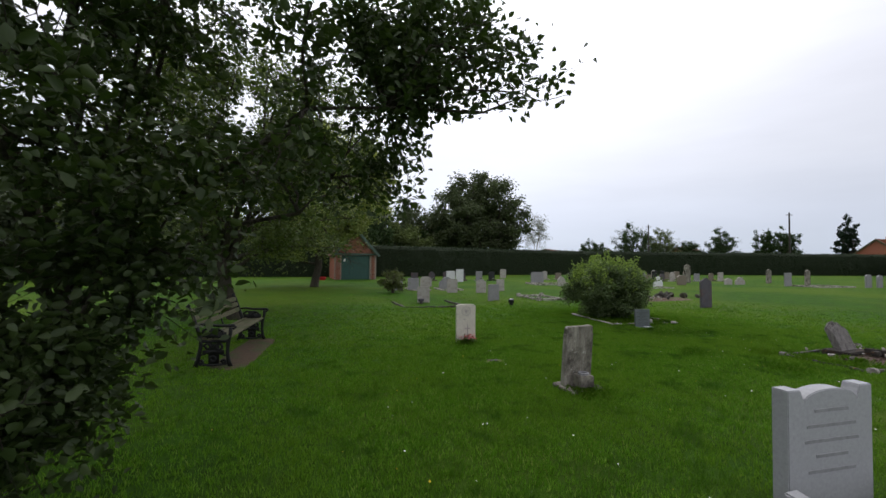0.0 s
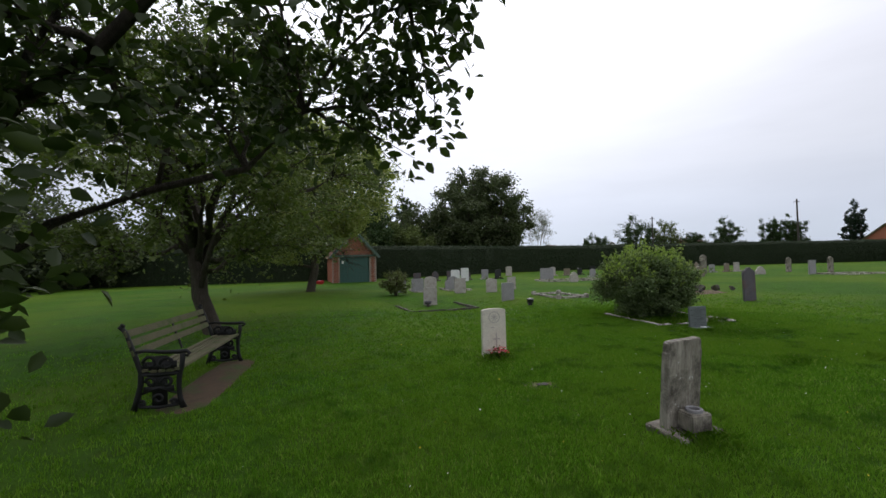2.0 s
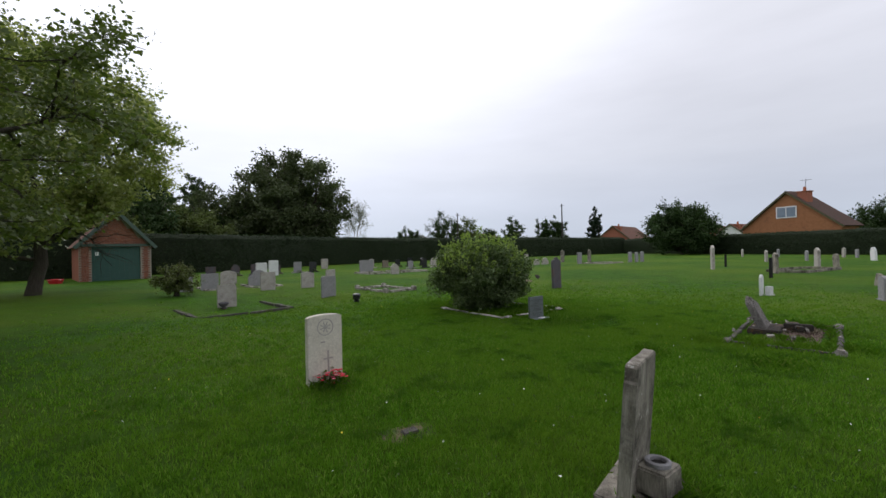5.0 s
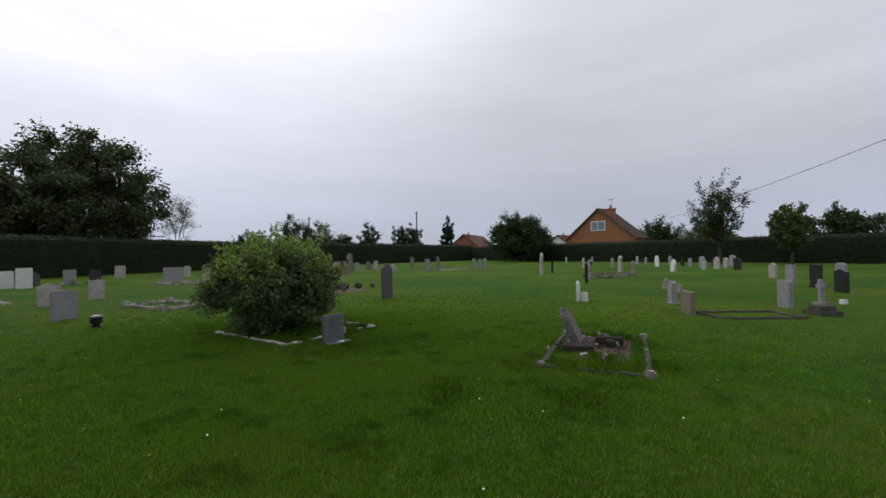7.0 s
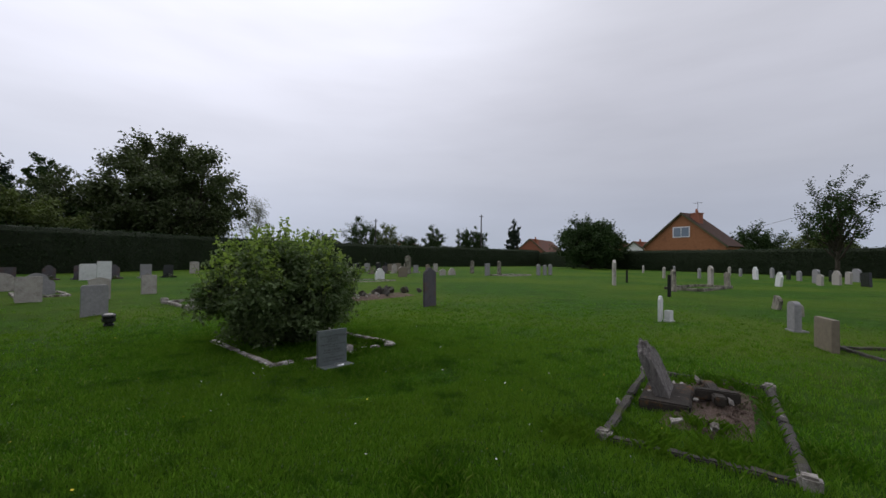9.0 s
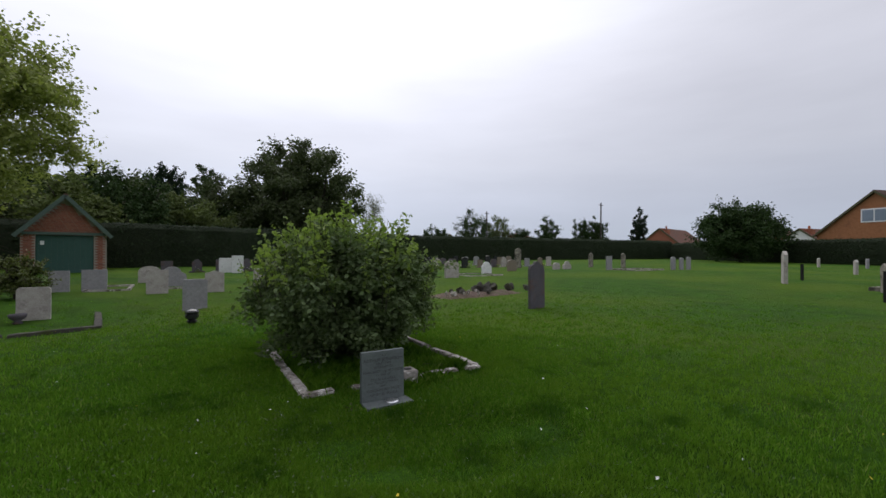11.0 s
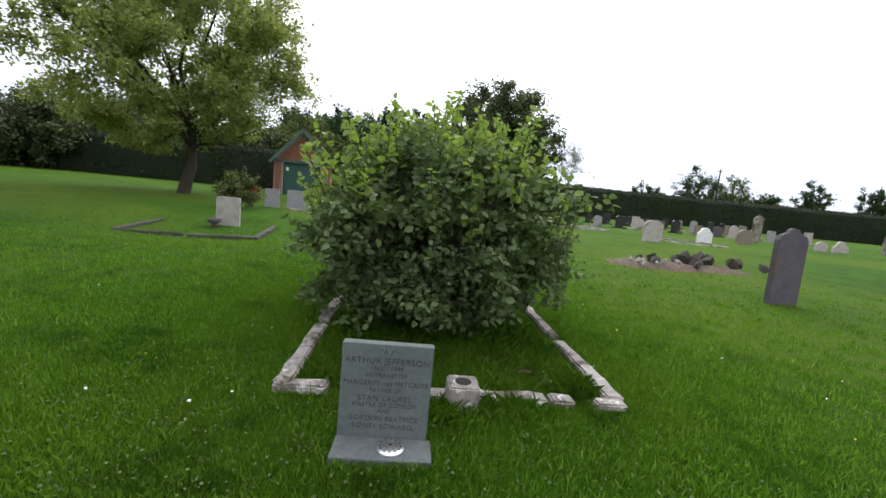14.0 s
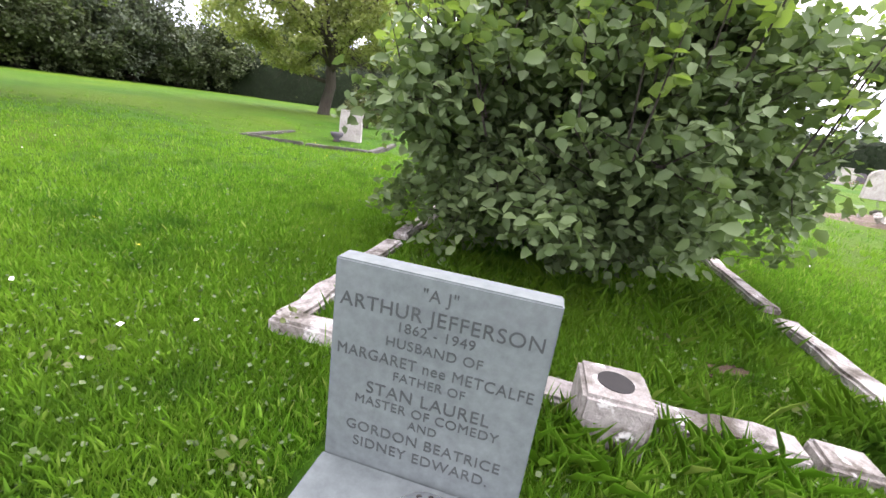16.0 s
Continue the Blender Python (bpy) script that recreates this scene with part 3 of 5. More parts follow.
def headstone(x, y, w, h, th, style, material, label, turn=G, lean=0.0, tilt=0.0, plinth=None, group="headstones", bars=0):
    """A slab on the lawn, on a plinth (width, depth, height) where it has one."""
    root = empty("headstone", pose(x, y, gz(x, y), lean, tilt, turn), label, "headstone", group)
    z = 0.0
    if plinth:
        part("plinth", box(plinth[0], plinth[1], plinth[2] + 0.05, 0, -0.04, -0.05, bevel=0.008), M[material], root)
        z = plinth[2]
    sh = 0.06 if not plinth else 0.0
    prof = [(px, pz + z - (sh if pz == 0 else 0)) for px, pz in top_profile(w, h - z, style)]
    part("slab", extrude_profile(prof, th, 0.006), M[material], root)
    rng = random.Random(int(x * 31 + y * 7))
    if bars:
        bm = bmesh.new()
        for i in range(bars):
            bw = w * rng.uniform(0.35, 0.72)
            add_box(bm, bw, 0.004, 0.022, 0, -th / 2 - 0.001, z + (h - z) * (0.80 - 0.62 * i / bars))
        part("worn_lettering", bm, M["faint"], root)
    return root


def kerb_set(x, y, w, ln, label, material, turn=G, size=0.11, height=0.09, seed=0, posts=0.0, sides="flrb", z=None, worn=0.0, front=(), post_material=""):
    """Kerb stones round a grave: x, y is the middle of the front edge; it runs back by ln."""
    rng = random.Random(seed)
    root = empty("grave_kerb", pose(x, y, gz(x - math.sin(radians(turn)) * ln * 0.4, y + math.cos(radians(turn)) * ln * 0.4) if z is None else z, 0, 0, turn), label, "grave kerb", "grave kerbs")
    runs = {"f": ((-w / 2, 0), (w / 2, 0)), "b": ((-w / 2, ln), (w / 2, ln)), "l": ((-w / 2, 0), (-w / 2, ln)), "r": ((w / 2, 0), (w / 2, ln))}
    for s in sides:
        (ax, ay), (bx, by) = runs[s]
        n = (2 if math.hypot(bx - ax, by - ay) > 1.2 else 1) 
        cuts = [(i / n + 0.012, (i + 1) / n - 0.012 - worn * rng.uniform(0.0, 0.04)) for i in range(n)]
        for i, (t0, t1) in enumerate(front if front and s == "f" else cuts):
            p0 = Vector((ax + (bx - ax) * t0, ay + (by - ay) * t0, 0))
            p1 = Vector((ax + (bx - ax) * t1, ay + (by - ay) * t1, 0))
            bm = bmesh.new()
            L = (p1 - p0).length
            add_box(bm, L, size, height + 0.08, 0, 0, -0.08, bevel=0.012)
            bmesh.ops.subdivide_edges(bm, edges=[ed for ed in bm.edges if ed.calc_length() > 0.3], cuts=max(2, int(L / 0.12)))
            for v in bm.verts:
                v.co += Vector((noise.noise(v.co * 9 + Vector((seed, i, 0))) * 0.010, noise.noise(v.co * 9 + Vector((0, seed, i))) * 0.014, noise.noise(v.co * 7 + Vector((seed, 0, i * 3))) * 0.014))
            ang = math.atan2(p1.y - p0.y, p1.x - p0.x)
            bmesh.ops.transform(bm, matrix=Matrix.Translation((p0 + p1) / 2 - Vector((0, 0, worn * rng.uniform(0.0, 0.018)))) @ Euler((rng.uniform(-0.06, 0.06) * (1 + 0.5 * worn), rng.uniform(-0.02, 0.02), ang + rng.uniform(-0.018, 0.018))).to_matrix().to_4x4(), verts=bm.verts)
            part("kerb_stone", bm, M[material], root)
    if posts:
        for cx, cy in ((-w / 2, 0), (w / 2, 0), (-w / 2, ln), (w / 2, ln)):
            bm = box(size * 1.5, size * 1.5, height + posts + 0.08, cx, cy, -0.08, bevel=0.02)
            for v in bm.verts:
                v.co += Vector((noise.noise(v.co * 8) * 0.015, noise.noise(v.co * 8 + Vector((3, 0, 0))) * 0.015, noise.noise(v.co * 8 + Vector((0, 3, 0))) * 0.015))
            part("corner_stone", bm, M[post_material or material], root, "pale lichened corner stone" if post_material else "")
    return root


# a white war-grave headstone with its badge, cross and flowers
war = headstone(1.06, 8.52, 0.40, 0.77, 0.08, "arch", "portland", "white war grave headstone with carved badge and cross", group="")
bm = bmesh.new()
ring = []
for r in (0.095, 0.083):
    ring.append([(r * math.cos(a), r * math.sin(a)) for a in [2 * math.pi * i / 28 for i in range(28)]])
for i in range(28):
    j = (i + 1) % 28
    bm.faces.new([bm.verts.new((p[0] + 0.0, -0.0425, p[1] + 0.63)) for p in (ring[0][i], ring[0][j], ring[1][j], ring[1][i])])
for a in (0.4, 1.2, 2.0, 2.8):
    add_box(bm, 0.12, 0.004, 0.012, 0, -0.041, 0.624, rot=Matrix.Rotation(a, 3, "Y"))
part("carved_badge", bm, M["pale_stone"], war, "round carved regimental badge")
bm = bmesh.new()
add_box(bm, 0.02, 0.004, 0.25, 0.03, -0.041, 0.12)
add_box(bm, 0.11, 0.004, 0.02, 0.03, -0.041, 0.27)
add_box(bm, 0.05, 0.004, 0.015, -0.03, -0.041, 0.46)
part("carved_cross", bm, M["pale_stone"], war, "long carved cross")


def flower_bunch(x, y, mats, seed, label, r=0.11, h=0.12, n=22, name="flower_bunch"):
    rng = np.random.default_rng(seed)
    root = empty(name, pose(x, y, 0), label, "flowers")
    P = rng.normal(size=(90, 3)) * np.array([r * 0.6, r * 0.6, h * 0.35]) + np.array([0, 0, h * 0.5])
    P[:, 2] = np.abs(P[:, 2])
    leaf_object("foliage", rng, P, 0.05, M["leaf_tree1"], root)
    for k in range(n):
        p = rng.normal(size=3) * np.array([r * 0.5, r * 0.5, h * 0.2]) + np.array([0, 0, h * 0.85])
        bm = bmesh.new()
        for i in range(5):
            a = i * 1.2566 + k
            c = Vector(p)
            d = Vector((math.cos(a), math.sin(a), 0.5)) * 0.026
            s = Vector((-math.sin(a), math.cos(a), 0)) * 0.014
            bm.faces.new([bm.verts.new(q) for q in (c, c + d * 0.6 + s, c + d, c + d * 0.6 - s)])
        part("blossom", bm, M[mats[k % len(mats)]], root)
    return root


flower_bunch(1.13, 8.36, ["red_flower", "red_flower", "pink_flower"], 5, "red and pink flowers laid at a war grave", 0.14, 0.14, 40)

# streaked old stone with its flower block
OLD = pose(2.745, 5.705, 0, 0, 0, 34)
g2 = headstone(2.745, 5.705, 0.46, 0.82, 0.07, "old_flat", "old_stone", "weathered grey headstone with pale streaks on a plinth", turn=34, lean=4.5, plinth=(0.52, 0.38, 0.05), group="")
blk = empty("flower_block", OLD @ pose(0.0, -0.14, 0.055, 0, 0, -13), "square stone flower block with a dark metal ring", "flower vase")
part("block", box(0.21, 0.175, 0.15, bevel=0.012), M["old_stone"], blk)
part("ring", lathe([(0.055, 0.149), (0.068, 0.151), (0.07, 0.175), (0.055, 0.182), (0.045, 0.175), (0.045, 0.152)], 24), M["grey_stone"], blk)
part("hole", lathe([(0.044, 0.148), (0.044, 0.156)], 20), M["hole"], blk)

# pale new headstone by the start
first = headstone(3.98, 3.27, 0.77, 0.81, 0.11, "ogee", "smooth_grey", "clean pale grey granite headstone with a curved top", group="", bars=5)
kerb_set(4.68, 1.57, 0.95, 1.75, "pale grey granite kerb round a newer grave", "smooth_grey", height=0.2, size=0.12, seed=2, sides="flr")

# slate memorial with its inscription
AJ = pose(5.377, 11.318, -0.02, -1, 0, 18)
aj = empty("slate_memorial", AJ, "grey slate memorial tablet with carved inscription and base", "headstone")
part("tablet", box(0.405, 0.05, 0.52, 0, 0, -0.05, bevel=0.003), M["slate"], aj)
part("base_plate", box(0.43, 0.168, 0.085, 0.01, -0.110, -0.05, bevel=0.003), M["slate"], aj)
rose = empty("flower_rose", AJ @ pose(0.045, -0.108, 0.0355), "round perforated chrome flower holder set in slate", "flower vase")
part("rim", lathe([(0.056, -0.004), (0.062, 0.0), (0.062, 0.006), (0.056, 0.012), (0.030, 0.017), (0.001, 0.019)], 28), M["chrome"], rose, smooth=True)
for i in range(19):
    r, a = (0.0, 0.0) if i == 0 else (0.023, i * 1.0472) if i < 7 else (0.043, i * 0.5236)
    part("hole", lathe([(0.0062, 0.008), (0.0062, 0.0202 - r * 0.13)], 10, r * math.cos(a), r * math.sin(a)), M["hole"], rose)
LINES = [('"A J"', 0.443, 0.030, 1.0), ("ARTHUR JEFFERSON", 0.400, 0.037, 1.0), ("1862 - 1949", 0.366, 0.026, 1.0), ("HUSBAND OF", 0.331, 0.026, 1.0), ("MARGARET nee METCALFE", 0.292, 0.030, 0.92), ("FATHER OF", 0.258, 0.024, 1.0), ("STAN LAUREL", 0.219, 0.034, 1.0), ("MASTER OF COMEDY", 0.186, 0.026, 1.0), ("AND", 0.156, 0.024, 1.0), ("GORDON BEATRICE", 0.120, 0.030, 1.0), ("SIDNEY EDWARD.", 0.082, 0.030, 1.0)]
for text, z, size, stretch in LINES:
    cu = bpy.data.curves.new("letters", "FONT")
    cu.body, cu.align_x, cu.size, cu.extrude = text, "CENTER", size * 1.08, 0.0008
    cu.space_character = 1.08
    ob = new("letters", cu)
    dg = bpy.context.evaluated_depsgraph_get()
    me = bpy.data.meshes.new_from_object(ob.evaluated_get(dg))
    bpy.data.objects.remove(ob)
    wd = max(v.co.x for v in me.vertices) - min(v.co.x for v in me.vertices)
    k = min(1.0, 0.375 / wd)
    me.transform(Matrix.Translation((0, -0.0256, 0.050 + (z - 0.04) * 0.965 - size * 0.45)) @ Matrix.Rotation(math.pi / 2, 4, "X") @ Matrix.Diagonal((k, 1, 1, 1)))
    me.materials.clear()
    me.materials.append(M["letter"])
    lt = new("inscription_line", me)
    lt.parent = aj

kerb_set(5.605, 11.825, 1.92, 2.2, "pale lichened kerb round a double grave", "kerb", turn=19.5, size=0.10, height=0.05, seed=4, sides="flr", z=0.0, worn=0.8, front=((-0.02, 0.13), (0.22, 0.50), (0.56, 0.775), (0.782, 0.855), (0.925, 1.02)))
hb = empty("flower_block", pose(5.655, 11.735, 0, 0, 0, 20), "square white stone flower block with a round hole", "flower vase")
part("block", box(0.165, 0.165, 0.20, 0, 0, -0.05, bevel=0.010), M["kerb"], hb)
part("hole", lathe([(0.044, 0.1505), (0.044, 0.1525)], 24), M["hole"], hb)

# tall dark stone
headstone(9.33, 16.65, 0.48, 1.11, 0.085, "gothic", "dark_slate", "tall dark slate headstone with a shaped top", lean=-1, group="")

# grave with long dark kerb, pale stone and a bowl
headstone(-1.60, 18.0, 0.54, 0.70, 0.10, "clip", "pale_stone", "pale mottled headstone beside a bowl", lean=-2, group="")
kerb_set(-0.70, 15.95, 2.45, 2.3, "long dark mossy kerb round a grave", "dark_kerb", turn=28, size=0.12, height=0.07, seed=7, sides="flr", z=-0.17)
bowl = empty("stone_bowl", pose(-1.62, 17.6, -0.19), "dark round stone bowl on a foot", "planter")
part("bowl", lathe([(0.06, 0.0), (0.09, 0.02), (0.05, 0.06), (0.13, 0.13), (0.15, 0.20), (0.13, 0.205), (0.10, 0.15)], 18), M["dark_slate"], bowl, smooth=True)
urn = empty("grave_urn", pose(2.17, 16.0, 0), "small dark lidded urn on the lawn", "urn")
part("body", lathe([(0.08, 0.0), (0.09, 0.03), (0.06, 0.05), (0.11, 0.09), (0.115, 0.15), (0.08, 0.17)], 16), M["black_stone"], urn)
part("lid", lathe([(0.11, 0.171), (0.12, 0.20), (0.10, 0.225), (0.03, 0.25)], 16), M["black_stone"], urn)

headstone(1.46, 18.2, 0.50, 0.70, 0.10, "clip", "grey_stone", "plain grey granite headstone with clipped corners", group="headstones near the urn")
headstone(-0.75, 21.6, 0.56, 0.72, 0.10, "flat", "pale_stone", "mauve-grey square mottled headstone", group="headstones near the urn")
headstone(-3.1, 22.9, 0.64, 0.68, 0.10, "flat", "grey_stone", "square grey headstone on a kerbed grave", group="headstones near the urn")
headstone(0.75, 21.9, 0.54, 0.68, 0.10, "pitch", "pale_stone", "low pale headstone with a lichened orange top", group="headstones near the urn")
headstone(1.75, 23.6, 0.45, 0.66, 0.10, "flat", "pale_stone", "narrow pale headstone behind a larger one", group="headstones near the urn")
headstone(-1.4, 24.3, 0.90, 0.72, 0.10, "shoulder", "grey_stone", "broad grey headstone with shaped shoulders", group="headstones near the urn")
headstone(-3.0, 26.3, 0.75, 0.66, 0.10, "round", "pale_stone", "pale headstone with rounded shoulders", group="headstones near the urn")
headstone(-3.9, 22.6, 0.5, 0.66, 0.10, "flat", "grey_stone", "small grey headstone behind an overgrown shrub", group="headstones near the urn")
kerb_set(-2.6, 22.6, 1.1, 2.0, "pale kerb round a small grave", "kerb", seed=9, height=0.06)
kerb_set(-0.9, 23.2, 1.2, 2.0, "pale kerb round a grave", "kerb", seed=10, height=0.06)
kerb_set(3.95, 18.35, 1.2, 2.1, "pale kerb round an unmarked grave", "kerb", seed=11, height=0.08, posts=0.08)

# ---- broken double grave ----
kerb_set(8.36, 7.745, 2.30, 1.20, "dark broken kerb round a sunken double grave", "dark_kerb", turn=29, size=0.075, height=0.042, seed=14, posts=0.04, worn=0.3, post_material="kerb")
BK = pose(8.43, 7.80, 0, 0, 0, 29)
brk = empty("leaning_headstone", BK @ pose(0.02, 0.86, 0), "split weathered headstone leaning back on a dark base", "headstone")
part("base_slab", box(0.75, 0.42, 0.16, 0, 0, -0.06, bevel=0.015), M["lichened_base"], brk, "dark lichened base slab")
rs = random.Random(6)
for k in range(4):
    # the stone has split into leaves of uneven height
    hh = 0.60 - 0.05 * abs(k - 1.4) - rs.uniform(0, 0.05)
    xs = [-0.23 + 0.46 * q / 7 for q in range(8)]
    prof = [(-0.23, 0), (0.23, 0)] + [(x + rs.uniform(-0.012, 0.012), hh - 0.10 * abs(x / 0.23) ** 2.5 - rs.uniform(0, 0.045)) for x in xs[::-1]]
    bm = extrude_profile(prof, 0.028, 0.003)
    bmesh.ops.subdivide_edges(bm, edges=[ed for ed in bm.edges if ed.calc_length() > 0.2], cuts=5)
    for v in bm.verts:
        v.co += Vector((noise.noise(v.co * 11 + Vector((k, 0, 0))) * 0.012, noise.noise(Vector((v.co.x * 12, k * 3, v.co.z * 4))) * 0.010, 0))
    bmesh.ops.transform(bm, matrix=pose(0, 0.02 + 0.031 * (k - 1.5), 0.08, -24 + rs.uniform(-1.2, 1.2), 0, 0), verts=bm.verts)
    part("stone_leaf", bm, M["split_stone"], brk, "grey stone split along its grain")
cross = empty("fallen_cross", BK @ pose(0.25, 0.48, 0.06, 0, 3, 8), "small dark stone cross lying fallen", "cross")
bm = box(0.75, 0.10, 0.08, bevel=0.012)
add_box(bm, 0.11, 0.36, 0.10, -0.16, 0, 0, bevel=0.012)
part("cross", bm, M["lichened_base"], cross)


def patch(name, label, cx, cy, rx, ry, turn, material, seed, h=0.05, category="ground patch"):
    """A low uneven patch of bare ground with a ragged edge."""
    bm = bmesh.new()
    rng = random.Random(seed)
    rings = []
    for k, f in enumerate((0.0, 0.3, 0.6, 0.85, 1.0)):
        ring = []
        for i in range(32):
            a = 2 * math.pi * i / 32
            sq = 1 / max(abs(math.cos(a)), abs(math.sin(a))) ** 0.6
            r = f * sq * (1 + 0.12 * noise.noise(Vector((math.cos(a) * 2, math.sin(a) * 2, seed))))
            z = h * (1 - f ** 3) * (0.7 + 0.6 * noise.noise(Vector((math.cos(a) * f * 4, math.sin(a) * f * 4, seed + 5)))) - 0.01 * (f == 1.0)
            ring.append(bm.verts.new((rx * r * math.cos(a), ry * r * math.sin(a), z + 0.006)))
        rings.append(ring)
    for r1, r2 in zip(rings, rings[1:]):
        for i in range(32):
            bm.faces.new((r1[i], r2[i], r2[(i + 1) % 32], r1[(i + 1) % 32]))
    bmesh.ops.remove_doubles(bm, verts=bm.verts, dist=0.002)
    ob = finish(name, bm, M[material], smooth=True)
    ob.matrix_world = pose(cx, cy, gz(cx, cy), 0, 0, turn)
    return tagged(ob, label, category, kind="structure")


def stones(label, m, n, sx, sy, lo, hi, material, seed, name="stone_rubble"):
    """Loose stones strewn over a patch, as one heap."""
    rng = random.Random(seed)
    bm = bmesh.new()
    for i in range(n):
        s = rng.uniform(lo, hi)
        mm = Matrix.Translation((rng.gauss(0, sx), rng.gauss(0, sy), s * 0.25)) @ Euler([rng.uniform(0, 6) for _ in range(3)]).to_matrix().to_4x4() @ Matrix.Diagonal((s, s * rng.uniform(0.5, 0.9), s * rng.uniform(0.35, 0.7), 1))
        r = bmesh.ops.create_icosphere(bm, subdivisions=1, radius=0.5, matrix=mm)
        for v in r["verts"]:
            v.co += Vector([rng.uniform(-0.12, 0.12) * s for _ in range(3)])
    ob = finish(name, bm, M[material])
    ob.matrix_world = m
    return tagged(ob, label, "rubble", kind="stuff")


patch("bare_ground", "rubbly brown soil inside the broken grave", *(BK @ Vector((0.1, 0.55, 0))).xy, 0.82, 0.38, 29, "rubble", 3, 0.06)
stones("reddish stone chippings in the broken grave", BK @ pose(0.15, 0.40, 0.045), 240, 0.32, 0.15, 0.015, 0.045, "rubble", 4)
stones("pale broken stone pieces in the grave", BK @ pose(0.1, 0.7, 0.06), 14, 0.5, 0.2, 0.05, 0.12, "kerb", 5)

# old grave dug over behind the tall stone
HP = pose(8.9, 19.7, 0, 0, 0, 26)
patch("bare_ground", "long strip of bare brown soil over a grave", 8.8, 19.8, 1.7, 0.62, 26, "rubble", 8, 0.14)
stones("dark broken kerb stones heaped on soil", HP @ pose(0.2, 0.1, 0.1), 26, 0.75, 0.28, 0.12, 0.42, "dark_kerb", 9)
stones("pale stone pieces on the soil", HP @ pose(-0.8, -0.15, 0.1), 8, 0.5, 0.2, 0.08, 0.2, "kerb", 10)


patch("bare_ground", "small bare soil patch inside the double grave", 5.94, 12.36, 0.12, 0.06, 30, "soil", 19, 0.004)

# small flat marker and bare patch
patch("bare_ground", "small bare patch round a flat marker", 1.66, 6.95, 0.24, 0.15, 10, "thatch", 12, 0.008)
fm = empty("flat_marker", pose(1.67, 6.93, 0.0, 2, -2, 15), "small flat grey stone marker sunk in the lawn", "grave marker")
part("marker", box(0.13, 0.09, 0.03, bevel=0.008), M["dark_kerb"], fm)


# ---- bench on its worn slab ----
patch("bare_ground", "worn bare earth strip under the bench", -2.70, 6.92, 1.30, 0.30, 109, "soil", 15, 0.02)


def bench():
    root = empty("park_bench", pose(-2.97, 6.86, 0.0, 0, 0, 109), "cast iron park bench with weathered wooden slats", "bench")
    # local: x along the bench, front towards -y
    half = 1.14
    for i, y in enumerate((-0.245, -0.165, -0.085, -0.005, 0.075)):
        part("seat_slat", box(2 * half, 0.066, 0.03, 0, y, 0.415 + (0.012 if i in (0, 4) else 0), bevel=0.006), M["bench_wood"], root)
    for i in range(3):
        z, y = 0.635 + i * 0.105, 0.195 + i * 0.036
        bm = box(2 * half, 0.026, 0.078, 0, 0, -0.039, bevel=0.006)
        bmesh.ops.transform(bm, matrix=pose(0, y, z, -18, 0, 0), verts=bm.verts)
        part("back_slat", bm, M["bench_wood"], root)
    for sx in (-half + 0.03, half - 0.03):
        end = part("end_frame", iron_end(sx), M["iron"], root, "black scrolled cast iron end", smooth=True)
    for sx in (0.0,):
        part("centre_strap", box(0.03, 0.02, 0.42, sx, 0.215, 0.46, rot=Matrix.Rotation(radians(-19), 3, "X"), bevel=0.004), M["iron"], root)
        part("seat_strap", box(0.03, 0.42, 0.012, sx, -0.085, 0.402), M["iron"], root)
    return root


def iron_end(x):
    """Scrolled end: front leg, back leg running on into the back post, arm, and curls between."""
    bm = bmesh.new()
    V = lambda y, z: Vector((x, y, z))
    tube(bm, [V(-0.30, 0), V(-0.265, 0.10), V(-0.25, 0.22), V(-0.255, 0.36), V(-0.285, 0.50), V(-0.29, 0.60)], [0.035, 0.030, 0.027, 0.030, 0.027, 0.030], 8)
    tube(bm, [V(0.20, 0), V(0.165, 0.12), V(0.13, 0.28), V(0.125, 0.42), V(0.19, 0.62), V(0.265, 0.84), V(0.30, 0.90)], [0.035, 0.032, 0.030, 0.030, 0.027, 0.024, 0.027], 8)
    tube(bm, [V(0.19, 0.64), V(0.08, 0.655), V(-0.08, 0.63), V(-0.24, 0.625), V(-0.33, 0.63), V(-0.36, 0.60), V(-0.335, 0.575), V(-0.31, 0.59)], [0.018, 0.02, 0.022, 0.024, 0.024, 0.02, 0.016, 0.012], 8)
    tube(bm, [V(0.13, 0.40), V(-0.06, 0.385), V(-0.255, 0.395)], [0.027, 0.024, 0.027], 8)
    tube(bm, [V(-0.26, 0.16), V(-0.05, 0.24), V(0.15, 0.18)], [0.014, 0.016, 0.014], 6)
    tube(bm, [V(0.30, 0.90), V(0.33, 0.92), V(0.31, 0.945), V(0.285, 0.93)], [0.027, 0.024, 0.022, 0.016], 8)
    for cy, cz, r in ((-0.13, 0.50, 0.075), (0.04, 0.52, 0.07), (-0.13, 0.30, 0.06), (0.03, 0.31, 0.055), (-0.05, 0.12, 0.055), (-0.20, 0.08, 0.035), (0.12, 0.08, 0.035)):
        pts = [V(cy + r * math.cos(a) * (1 - 0.05 * k), cz + r * math.sin(a) * (1 - 0.05 * k)) for k, a in enumerate([0.6 * j for j in range(12)])]
        tube(bm, pts, [0.019] * 12, 6)
    tube(bm, [V(-0.25, 0.05), V(-0.05, 0.03), V(0.19, 0.05)], [0.02] * 3, 6)
    add_box(bm, 0.012, 0.15, 0.54, x, -0.06, 0.05)
    add_box(bm, 0.014, 0.34, 0.10, x, -0.06, 0.43)
    add_box(bm, 0.014, 0.30, 0.06, x, -0.05, 0.20)
    return bm


bench()


